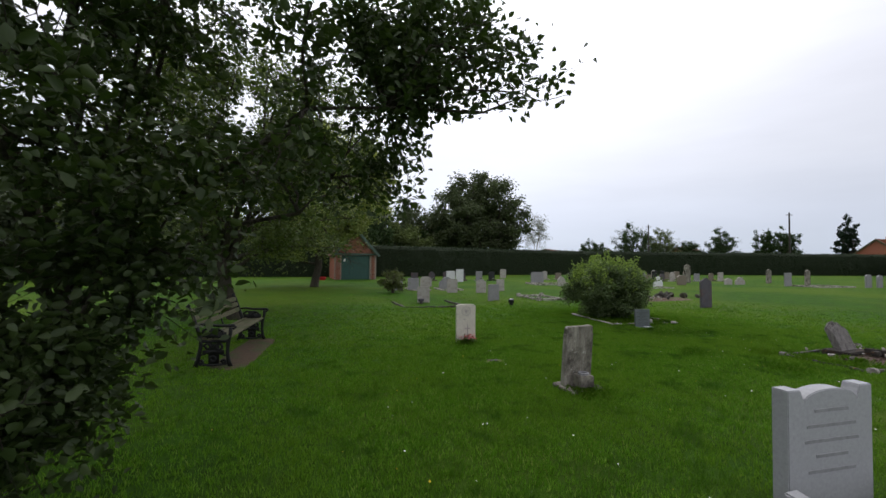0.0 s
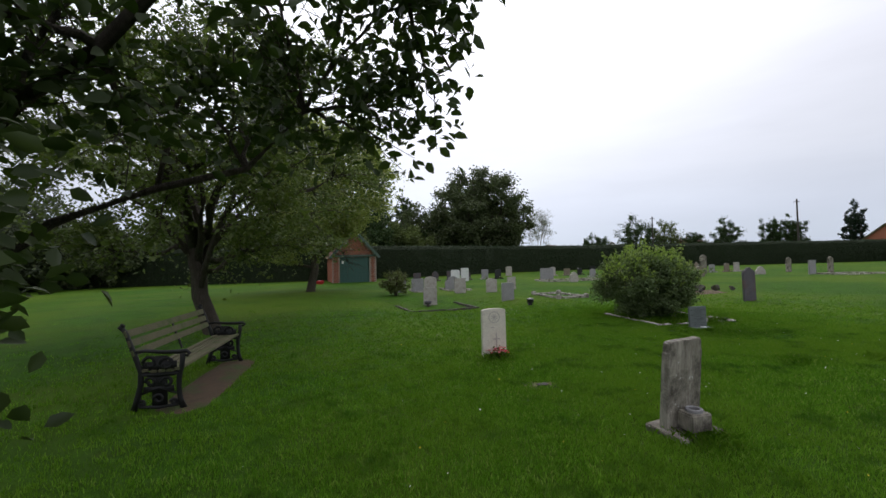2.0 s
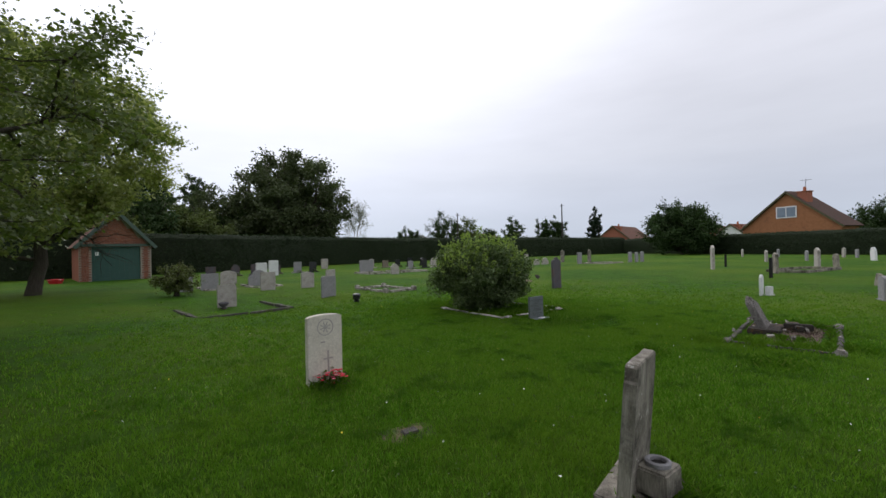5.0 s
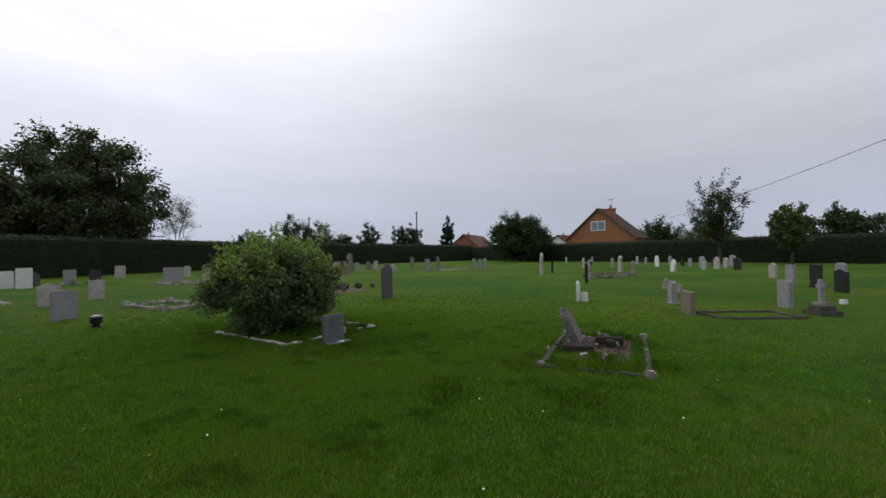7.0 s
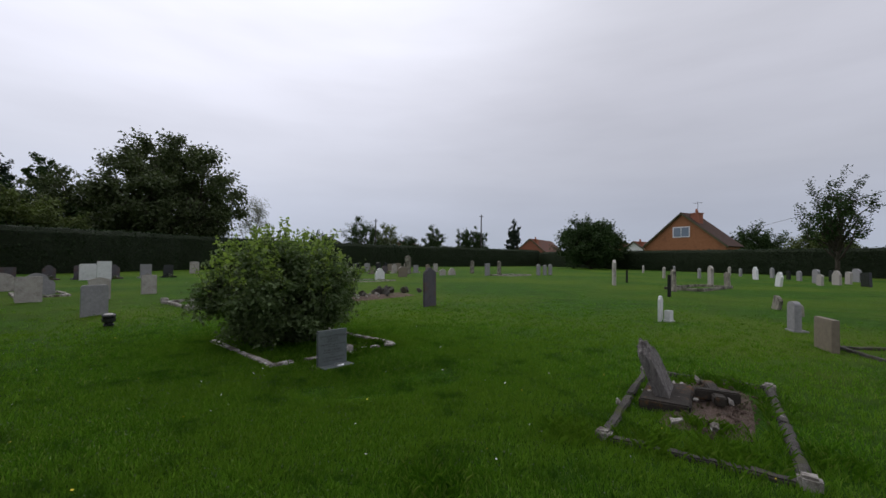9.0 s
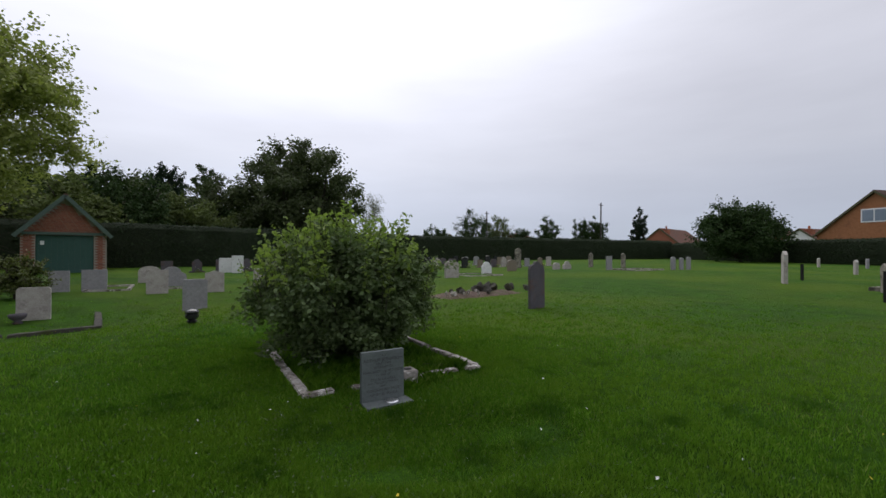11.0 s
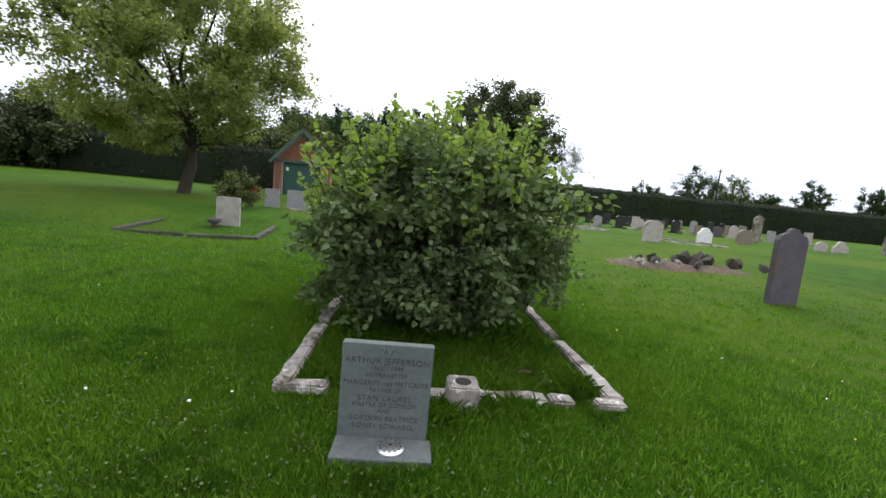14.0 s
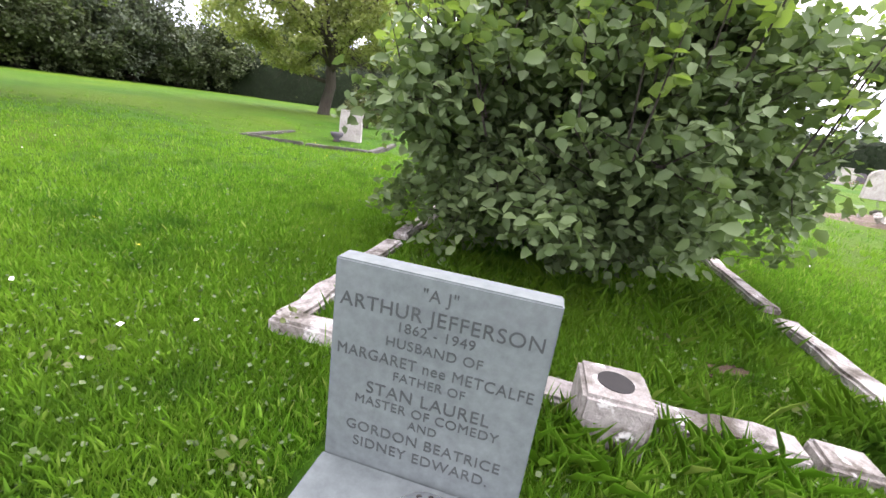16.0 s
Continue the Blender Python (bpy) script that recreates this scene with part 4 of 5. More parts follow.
# ---- brick shed ----
def shed():
    turn = 28.0
    root = empty("brick_shed", pose(-10.65, 34.35, 0, 0, 0, turn), "small red brick shed with green doors and tiled roof", "shed")
    w, d, h, top, t = 3.55, 4.6, 2.25, 4.25, 0.22
    ow, oh = 2.4, 2.1
    wall = part("front_wall", extrude_profile([(-w / 2, 0), (-ow / 2, 0), (-ow / 2, oh), (ow / 2, oh), (ow / 2, 0), (w / 2, 0), (w / 2, h), (0, top - 0.12), (-w / 2, h)], t, 0), M["mortar"], root)
    for nm, x, y, sx, sy in (("side_wall", -w / 2 + t / 2, d / 2 + t / 2, t, d - t), ("side_wall", w / 2 - t / 2, d / 2 + t / 2, t, d - t), ("back_wall", 0, d + t / 2, w, t)):
        part(nm, box(sx, sy, h, x, y, 0), M["brick"], root)
    # brick courses on the front, with the door left open
    proto = {}
    for sz in (0.215, 0.1025):
        me = bpy.data.meshes.new("brick")
        bmx = box(sz, 0.03, 0.065, bevel=0.004)
        bmx.to_mesh(me)
        bmx.free()
        me.materials.append(M["brick_face"])
        proto[sz] = me
    rows = int(top / 0.075)
    for j in range(rows):
        z = j * 0.075 + 0.005
        half = w / 2 if z + 0.07 < h else (w / 2) * max(0.0, (top - 0.2 - z - 0.07) / (top - 0.12 - h))
        x = -half + (0.1125 if j % 2 else 0.0)
        while x + 0.215 <= half + 0.01:
            if not (z < oh and x + 0.215 > -ow / 2 and x < ow / 2) and (len(root.children) < 330 or z > 1.0):
                b = new("brick", proto[0.215])
                b.parent = wall
                b.matrix_local = pose(x + 0.1075, -t / 2 - 0.006, z)
            x += 0.225
    dr = part("shed_door", box(ow - 0.02, 0.06, oh - 0.02, 0, 0.02, 0.0, bevel=0.004), M["green_paint"], root, "flat green painted double door")
    for i in range(9):
        part("board", box(0.006, 0.012, oh - 0.08, -ow / 2 + 0.24 * (i + 0.6), -0.012, 0.03), M["green_trim"], dr)
    part("notice", box(0.16, 0.008, 0.22, -ow / 2 + 0.26, -0.018, oh - 0.55), M["white_paint"], dr, "white paper notice")
    part("lintel", box(w - 0.1, 0.08, 0.16, 0, -t / 2 - 0.04, oh, bevel=0.006), M["green_trim"], root, "dull green lintel board")
    ang = math.atan2(top - h, w / 2)
    ln = (w / 2 + 0.22) / math.cos(ang)
    for s in (-1, 1):
        rot = Matrix.Rotation(s * ang, 3, "Y")
        cx, cz = s * (w / 4 + 0.11), top - (w / 4 + 0.11) * math.tan(ang)
        part("roof_slope", box(ln, d + 0.7, 0.05, cx, d / 2 - 0.02, cz, rot=rot), M["roof_tile"], root, "red clay tiles")
        part("bargeboard", box(ln + 0.02, 0.05, 0.20, cx, -0.42, cz - 0.10, rot=rot, bevel=0.004), M["green_trim"], root, "dull green bargeboard")
        n = int(ln / 0.16)
        for k in range(n):
            u = (k + 0.5) / n * ln - ln / 2
            off = rot @ Vector((u, 0, 0.035))
            part("tile_course", box(0.17, d + 0.68, 0.018, cx + off.x, d / 2 - 0.02, cz + 0.018 + off.z, rot=rot @ Matrix.Rotation(s * 0.06, 3, "Y")), M["roof_tile"], root)
    part("ridge", box(0.2, d + 0.7, 0.1, 0, d / 2 - 0.02, top + 0.03, bevel=0.03), M["roof_tile"], root)
    return root


mb, ntb, bb = mat_base("red_brick_face")
oi = ntb.nodes.new("ShaderNodeObjectInfo")
cb = ramp(ntb, oi.outputs["Random"], [(0.0, (0.20, 0.065, 0.04)), (0.5, (0.32, 0.11, 0.065)), (1.0, (0.42, 0.17, 0.10))])
cb = mix(ntb, tex_noise(ntb, 25, 4, 0.6), cb, (0.22, 0.09, 0.06))
ntb.links.new(cb, bb.inputs["Base Color"])
bb.inputs["Roughness"].default_value = 0.9
M["brick_face"] = mb
shed()
tub = empty("red_tub", pose(-12.9, 32.6, 0), "bright red plastic tub beside the shed", "tub")
part("tub", lathe([(0.28, 0), (0.36, 0.22), (0.39, 0.24), (0.36, 0.25), (0.30, 0.12)], 20), M["red_plastic"], tub)

# ---- trees ----
T2 = (-9.6, 24.2)


def gappy(grain, share, strays=0.18):
    """Keeps leaves in uneven clumps, so that the sky shows between them."""
    def keep(P):
        q = P * (2 * math.pi / grain)
        f = np.sin(q[:, 0] + 1.7 * np.sin(0.61 * q[:, 1])) + np.sin(q[:, 1] + 1.9 * np.sin(0.53 * q[:, 2])) + np.sin(q[:, 2] + 1.6 * np.sin(0.67 * q[:, 0]))
        cut = np.quantile(f, 1 - share)
        return (f > cut) | (np.random.default_rng(9).random(len(P)) < strays)
    return keep



def above_shed(P):
    r = np.hypot(P[:, 0] - T2[0], P[:, 1] - T2[1])
    side = (P[:, 0] - T2[0]) * 0.94 + (P[:, 1] - T2[1]) * 0.34
    low = 1.5 + 0.10 * r + 0.5 * (side > 0.3) + 0.5 * np.maximum(0, side - 0.6)
    return (P[:, 2] > low) & (gappy(1.0, 0.72, 0.12)(P) | (P[:, 2] < 3.2))


tree("spreading yellow-green tree beside the brick shed", 21, (*T2, 0), 3.4, crown_ends(21, (*T2, 5.5), (5.0, 5.0, 4.9), 84, low=-0.86, shell=0.7), 0.24, "leaf_tree2", 0.155, 15, 84, 0.8, "bark", (0.3, 0.1), detailed=False, fat=0.62, limb_r=0.4, keep=above_shed)
tree("round dark-green tree behind the bench", 22, (-5.5, 10.6, 0), 2.3, crown_ends(22, (-5.8, 10.8, 4.3), (5.0, 4.6, 3.7), 80, low=-0.80, shell=0.6), 0.19, "leaf_tree1", 0.10, 18, 58, 0.62, "bark", (-0.50, 0.1), detailed=False, limb_r=0.46, mains=5, keep=gappy(0.7, 0.6, 0.12))
# boughs of the near tree, by where they end
MAIN = [(2.0, 4.05, 3.25), (-1.0, 3.4, 4.9), (0.5, 4.3, 2.7), (-2.9, 2.6, 3.6), (-0.5, 2.0, 2.4), (-0.4, 2.4, 4.2), (-1.1, 1.9, 1.0)]
NEAR = [(2.15, 4.1, 3.2), (1.9, 4.0, 3.3), (1.3, 3.9, 3.05), (0.8, 4.55, 3.4), (0.6, 4.2, 2.5), (0.5, 4.1, 2.3), (0.95, 4.05, 2.65), (0.85, 4.05, 2.5), (0.3, 4.1, 3.2), (1.0, 3.6, 3.6), (1.6, 4.0, 4.0), (1.1, 3.9, 4.2), (0.6, 3.9, 4.0), (1.3, 4.2, 3.6), (1.9, 4.1, 3.6), (0.9, 4.4, 3.7), (1.5, 4.3, 4.4), (-0.35, 4.45, 2.8), (-0.6, 4.6, 2.65), (-0.7, 4.5, 2.95)]
# the last, high crown is out of view, added to shade the lawn
FILL = crown_ends(41, (-1.6, 2.45, 3.6), (2.5, 2.7, 2.5), 56, low=-0.85, shell=0.55) + crown_ends(42, (0.4, 4.0, 3.8), (1.0, 0.6, 0.6), 5) + crown_ends(43, (-0.95, 2.8, 2.9), (0.7, 0.6, 0.85), 7) + crown_ends(44, (-1.2, 1.3, 5.8), (2.9, 1.9, 1.2), 40, low=-0.7, shell=0.4)
LOW = [(-0.15, 2.65, 1.55), (-0.7, 2.1, 1.0), (-0.9, 1.9, 2.2), (-1.2, 2.4, 1.6), (-1.6, 1.6, 2.6), (-1.4, 2.8, 0.8), (-1.0, 1.7, 0.9), (-1.5, 1.4, 1.5), (-1.7, 2.3, 0.6), (-0.5, 2.4, 1.9), (-1.1, 2.0, 1.4), (-0.8, 2.6, 1.3), (-0.7, 1.9, 0.6), (-0.9, 2.0, 0.4), (-0.55, 1.7, 0.9), (-1.0, 1.5, 0.7), (-0.8, 2.3, 0.75), (-1.2, 1.9, 0.35), (-1.3, 2.3, 0.5), (-0.9, 2.4, 1.0)]


CLUMPS = gappy(0.55, 0.52, 0.06)


def room(P):
    """Where the near tree's boughs reach: not over the path, and not low on the lawn side."""
    near = (np.abs(P[:, 0] - (1.77 - 0.36 * P[:, 1])) < 0.75) & (P[:, 1] < 3.7) & (P[:, 2] < 2.15)
    bald = (P[:, 0] > 2.0) & (P[:, 2] > 3.9)
    stray = (P[:, 1] > 4.15) & (P[:, 0] > 0.7) & (P[:, 2] < 3.4) | (P[:, 1] > 4.5) & (P[:, 0] > 0.0) & (P[:, 2] < 3.35)
    low = (P[:, 2] < 2.05) & (P[:, 1] > 3.1) | (P[:, 0] > 1.12) & (P[:, 2] < 2.95)
    return ~(near | bald | stray | low)


def clear_of_path(P):
    roll = np.random.default_rng(5).random(len(P))
    thin = ((P[:, 0] < 0.35) & (P[:, 0] > -2.2) & (P[:, 1] > 3.35) & (roll < 0.22)) | ((P[:, 0] > 0.35) & (P[:, 2] < 3.8) & (roll < 0.36)) | ((P[:, 0] < -0.6) & (P[:, 1] > 3.2) & (roll < 0.35))
    open_sky = (P[:, 2] > 2.2) & (P[:, 2] < 4.8) & (P[:, 0] < 0.35) & ~CLUMPS(P)
    return room(P) & ~(thin | open_sky)


# main limbs first in each run of eight
REST, pool = [], [en for en in NEAR + FILL + LOW if room(np.array([en]))[0]]
while pool or MAIN:
    REST += MAIN[:1] + pool[:11]
    MAIN, pool = MAIN[1:], pool[11:]
tree("dark whitebeam tree with low spreading boughs", 23, (-2.1, 3.2, 0), 1.3, REST, 0.14, "leaf_near", 0.078, 15, 34, 0.40, "bark", (0.1, -0.05), keep=clear_of_path, limb_r=0.24, from_t=0.45, mains=12, room=room)
tree("large dark domed tree beyond the hedge", 24, (-1.6, 60, 0), 3.0, crown_ends(24, (-1.6, 60, 7.2), (6.9, 6.4, 6.6), 84, low=-0.7), 0.4, "leaf_dome", 0.34, 14, 60, 1.3, detailed=False, mains=2, keep=gappy(1.9, 0.72))
tree("pale grey half-bare tree beyond the hedge", 25, (6.9, 63, 0), 2.5, crown_ends(25, (6.9, 63, 6.0), (1.9, 1.9, 3.0), 30, low=-0.6), 0.12, "leaf_grey", 0.13, 10, 14, 0.8, "pale_bark", detailed=False)


def far_tree(label, seed, x, y, r, h, leaf="leaf_far", low=0.8, n=26, size=0.3, **k):
    zc = (h + low) / 2
    k.setdefault("twigs", 10)
    k.setdefault("leaves", 46)
    k.setdefault("mains", 1)
    return tree(label, seed, (x, y, 0), max(0.5, low + 0.4), crown_ends(seed, (x, y, zc), (r, r, (h - low) / 2 * 0.92), n, low=-0.85), 0.05 * r + 0.05, leaf, size, spread=0.28 * r, detailed=False, **k)


far_tree("dense dark clipped round tree in the hedge", 26, 53.5, 51.5, 4.6, 7.4, low=0.2, n=60, size=0.32, leaves=60)
far_tree("light feathery birch tree by the hedge", 27, 50, 21.5, 2.4, 9.2, low=2.4, size=0.2, leaves=26, twigs=9)
far_tree("leafy green tree by the lane hedge", 28, 62, 14.5, 3.2, 5.6, n=24)
far_tree("low dark tree behind the bungalow", 29, 80, 42, 4.0, 7.2)
far_tree("green tree behind the bungalow garden", 30, 70, 30, 3.4, 5.0, "leaf_far_light")
for sd, x, y, r, h, lf in ((51, -17, 57, 3.8, 8.3, "leaf_far_light"), (52, -14, 66, 1.9, 13.5, "leaf_far"), (53, -11, 53, 3.4, 6.8, "leaf_far_light"), (54, -22, 50, 4.0, 7.8, "leaf_far"), (55, -7.5, 62, 3.2, 10.0, "leaf_far"), (56, -14.5, 49, 3.6, 8.6, "leaf_far"), (57, -19, 47.5, 3.4, 8.0, "leaf_far_light"), (92, -10.8, 61, 3.4, 10.4, "leaf_dome"), (93, -15.5, 54, 3.2, 8.8, "leaf_dome")):
    far_tree("mixed green tree in the belt beyond the hedge", sd, x, y, r, h, lf)
for sd, x, y, r, h in ((61, -36, 70, 3.0, 12.6), (62, -28, 70, 2.2, 12.4), (63, -24, 71, 2.0, 11.8), (64, -20, 70, 2.4, 12.8), (65, -32, 72, 2.4, 12.0)):
    far_tree("dark scots pine with a flat-topped crown", sd, x, y, r, h, "leaf_pine", low=h * 0.55, n=18)
for sd, x, y, r, h, lf in ((71, -34, 13, 4.0, 9.5, "leaf_far"), (72, -34.5, 20, 3.6, 10.0, "leaf_far"), (73, -34, 26.5, 3.6, 10.5, "leaf_grey_green"), (74, -33, 33, 3.4, 7.6, "leaf_far"), (75, -27.5, 39, 3.2, 7.6, "leaf_far"), (76, -21, 41, 3.2, 7.2, "leaf_far"), (77, -35, 5, 4.0, 8.5, "leaf_far"), (89, -33.5, 23, 2.6, 6.0, "leaf_far"), (90, -33.5, 29.5, 2.6, 6.0, "leaf_far"), (91, -33.5, 16.5, 2.8, 6.0, "leaf_far_light"), (78, -15.5, 43.5, 3.0, 7.0, "leaf_far_light"), (79, -37, -6, 4.2, 9.0, "leaf_far"), (80, -32, 40, 2.8, 9.4, "leaf_far")):
    far_tree("dark leafy tree in the western tree belt", sd, x, y, r * 1.15, h * 0.76, "leaf_dome" if lf == "leaf_far" else lf, n=44, low=0.1)
for sd, x, y, r, h, lf in ((81, 31, 97, 4.6, 10.6, "leaf_far"), (82, 37.5, 99, 3.6, 9.4, "leaf_far_light"), (83, 49, 97, 2.8, 9.6, "leaf_far"), (84, 57, 95, 2.6, 9.6, "leaf_far"), (85, 61, 95, 2.4, 9.8, "leaf_far"), (87, 43, 99, 3.0, 7.0, "leaf_far"), (88, 22, 96, 3.0, 6.6, "leaf_far")):
    far_tree("distant garden tree above the hedge", sd, x, y, r, h, lf, n=18)
far_tree("distant dark conifer above the hedge", 86, 72, 95, 1.9, 12.6, "leaf_pine", n=22, low=0.6)

# ---- shrub on the double grave ----
BC = (5.05, 13.30)
bush_pts = crown_ends(31, (*BC, 0.80), (1.15, 1.12, 0.74), 120, low=-0.98, shell=0.6)
bush = tree("dense leafy shrub growing on the double grave", 31, (*BC, 0), 0.15, bush_pts, 0.03, "leaf_bush", 0.060, 15, 44, 0.24, "bark", sag=0.24, category="shrub", name="shrub", fat=0.66, from_t=0.45, keep=lambda P: (P[:, 2] < 0.85) | gappy(0.42, 0.7)(P))
rb = np.random.default_rng(33)
sp, bs = [], bmesh.new()
for i in range(170):
    a, r = rb.uniform(0, 6.28), rb.random() ** 0.5
    x0, y0 = 1.15 * r * math.cos(a), 1.05 * r * math.sin(a)
    z0 = 0.80 + 0.68 * math.sqrt(max(0.0, 1 - r * r))
    ln = rb.uniform(0.14, 0.52) * (1.15 - 0.5 * r)
    p0 = Vector((x0, y0, z0 - 0.25))
    p1 = Vector((x0 * 1.12 + rb.normal() * 0.07, y0 * 1.12 + rb.normal() * 0.07, z0 + ln))
    tube(bs, [p0, p0.lerp(p1, 0.5), p1], [0.005, 0.004, 0.002], 4)
    for k in range(int(ln * 74)):
        t = rb.random()
        sp.append(np.array(p0.lerp(p1, 0.3 + 0.7 * t)) + rb.normal(size=3) * 0.018)
part("shoot_wood", bs, M["bark"], bush)
leaf_object("shoot_foliage", rb, np.array(sp), 0.062, M["leaf_shoot"], bush, "bright yellow-green upright shoots", fat=0.7, droop=-0.2)

# small rose shrub behind the pale stone
rs = far_tree("small rose shrub with a few red blooms", 34, -3.7, 20.7, 0.66, 1.15, "leaf_rose", low=0.0, n=30, size=0.075, twigs=8, leaves=20, category="shrub", name="shrub")

# ---- bungalow and far houses ----
def house(label, x, y, w, ln, eave, ridge, wall, turn, chimney=True, window=True):
    """A gabled house whose gable end faces -x; ridge along x."""
    root = empty("house", pose(x, y, 0, 0, 0, turn), label, "house")
    bm = extrude_profile([(-w / 2, 0), (w / 2, 0), (w / 2, eave), (0, ridge - 0.15), (-w / 2, eave)], 0.3, 0)
    bmesh.ops.transform(bm, matrix=pose(0.15, 0, 0, 0, 0, -90), verts=bm.verts)
    part("gable_wall", bm, M[wall], root)
    bm = extrude_profile([(-w / 2, 0), (w / 2, 0), (w / 2, eave), (0, ridge - 0.15), (-w / 2, eave)], 0.3, 0)
    bmesh.ops.transform(bm, matrix=pose(ln - 0.15, 0, 0, 0, 0, -90), verts=bm.verts)
    part("gable_wall", bm, M[wall], root)
    for s in (-1, 1):
        part("side_wall", box(ln - 0.6, 0.3, eave, ln / 2, s * (w / 2 - 0.15), 0), M[wall], root)
        ang = math.atan2(ridge - eave, w / 2)
        sl = (w / 2 + 0.35) / math.cos(ang)
        rot = Matrix.Rotation(-s * ang, 3, "X")
        cy, cz = s * (w / 4 + 0.17), ridge - (w / 4 + 0.17) * math.tan(ang)
        roof = part("roof", box(ln + 0.6, sl, 0.12, ln / 2, cy, cz, rot=rot), M["brown_tile" if window else "roof_tile"], root)
        for k in range(int(sl / 0.34)):
            off = rot @ Vector((0, (k + 0.5) * 0.34 - sl / 2, 0.07))
            part("tile_course", box(ln + 0.55, 0.35, 0.03, ln / 2, cy + off.y, cz + 0.06 + off.z, rot=rot @ Matrix.Rotation(-s * 0.08, 3, "X")), M["brown_tile" if window else "roof_tile"], roof)
        part("bargeboard", box(0.06, sl, 0.22, -0.30, cy, cz - 0.12, rot=rot), M["bench_wood"], root)
    if chimney:
        ch = part("chimney", box(1.1, 1.25, 3.4, 0.9, -w * 0.135, ridge - 3.6, bevel=0.02), M["brick"], root)
        part("chimney_cap", box(1.25, 1.4, 0.14, 0.9, -w * 0.135, ridge - 0.2), M["brick"], ch)
        part("chimney_pot", lathe([(0.15, ridge - 0.06), (0.20, ridge + 0.25), (0.16, ridge + 0.55)], 12, 0.9, -w * 0.135), M["terracotta"], ch)
    if window:
        wi = part("window", box(0.10, 2.7, 1.65, -0.02, 0.1, eave + 1.3), M["white_paint"], root, "white framed bedroom window")
        for s in (-1, 1):
            part("pane", box(0.03, 1.12, 1.35, -0.075, 0.1 + s * 0.63, eave + 1.45), M["glass"], wi)
    return root


hs = house("orange brick chalet bungalow with brown tiled roof", 66, 45.2, 12.8, 3.4, 3.7, 8.7, "orange_brick", 0)
bm = bmesh.new()
tube(bm, [Vector((1.2, -1.7, 8.2)), Vector((1.2, -1.7, 10.4))], [0.03, 0.03], 5)
tube(bm, [Vector((1.2, -2.3, 10.2)), Vector((1.2, -1.1, 10.2))], [0.02, 0.02], 4)
for k in range(5):
    tube(bm, [Vector((0.8, -2.2 + 0.25 * k, 10.2)), Vector((1.6, -2.2 + 0.25 * k, 10.2))], [0.015, 0.015], 4)
part("aerial", bm, M["iron"], hs, "television aerial on a mast")
house("distant house with a red tiled roof", 70, 86, 8, 16, 3.0, 6.3, "brick", 30, window=False)
house("distant house with a red tiled roof", 98, 84, 8, 14, 3.0, 6.2, "brick", 20, window=False)
house("distant low house with a tiled roof", 41, 100, 7, 9, 2.6, 5.0, "brick", 40, window=False)
house("distant house with a white gable", 24.5, 92, 5, 8, 2.6, 4.6, "white_paint", 75, chimney=False, window=False)
house("distant house beside the bungalow", 82, 66, 7, 11, 2.8, 5.4, "white_paint", 10, window=False)
house("distant low house beyond the hedge", 12, 98, 7, 12, 2.4, 4.6, "brick", 70, chimney=False, window=False)


def pole(x, y, h, label, name="utility_pole"):
    root = empty(name, pose(x, y, 0), label, "utility pole")
    part("shaft", tube(bmesh.new(), [Vector((0, 0, -0.2)), Vector((0, 0, h))], [0.16, 0.11], 10), M["wood_pole"], root)
    part("crossarm", box(1.0, 0.1, 0.1, 0, 0, h - 0.5), M["wood_pole"], root)
    return root


pole(50.6, 78, 10.5, "dark wooden utility pole beyond the hedge")
pole(32.2, 91, 9.6, "distant dark wooden utility pole")
bm = bmesh.new()
wire = [Vector((66 - 2.0 * k, 37 - 2.4 * k, 5.6 + 0.12 * k + 0.012 * k * k)) for k in range(13)]
tube(bm, wire, [0.02] * 13, 4)
cb_ob = finish("overhead_cable", bm, M["iron"])
tagged(cb_ob, "thin black overhead cable to the bungalow", "cable")

# ---- graves to the side and far off ----
HS = headstone
HS(13.0, 12.08, 0.24, 0.58, 0.06, "shoulder", "white_stone", "small white marble headstone with a white vase", turn=G, group="headstones in the side rows")
wv = empty("grave_vase", pose(13.11, 11.95, 0), "white stone block vase on a plinth", "flower vase")
part("vase", box(0.14, 0.14, 0.22, 0, 0, 0.035, bevel=0.01), M["white_stone"], wv)
part("plinth", box(0.20, 0.18, 0.04, 0, 0, 0, bevel=0.006), M["white_stone"], wv)


def post(x, y, h, label):
    root = empty("marker_post", pose(x, y, 0), label, "post")
    part("shaft", box(0.10, 0.10, h, bevel=0.008), M["iron"], root)
    part("cap", box(0.12, 0.12, 0.03, 0, 0, h, bevel=0.008), M["iron"], root)


post(19.2, 16.0, 0.82, "square black painted marker post")
post(26.0, 23.3, 0.75, "square black painted post among graves")
SIDE = "headstones in the side rows"
HS(23.2, 21.9, 0.7, 1.4, 0.14, "pitch", "pale_stone", "tall pale pointed headstone seen edge on", turn=46, group=SIDE)
HS(14.3, 10.08, 0.30, 0.60, 0.12, "round", "grey_stone", "rounded pale headstone with a light top", turn=46, group=SIDE, plinth=(0.36, 0.26, 0.03))
HS(12.62, 8.98, 0.56, 0.50, 0.10, "flat", "brown_stone", "square tan-brown granite headstone", turn=42, group=SIDE)
kerb_set(13.92, 7.55, 0.95, 1.65, "low dark kerb in front of a brown headstone", "dark_kerb", turn=51, seed=41, height=0.045, size=0.09)
kerb_set(25.3, 17.6, 4.2, 1.6, "raised stone kerb round a family plot", "old_stone", turn=12, height=0.13, size=0.10, seed=42)
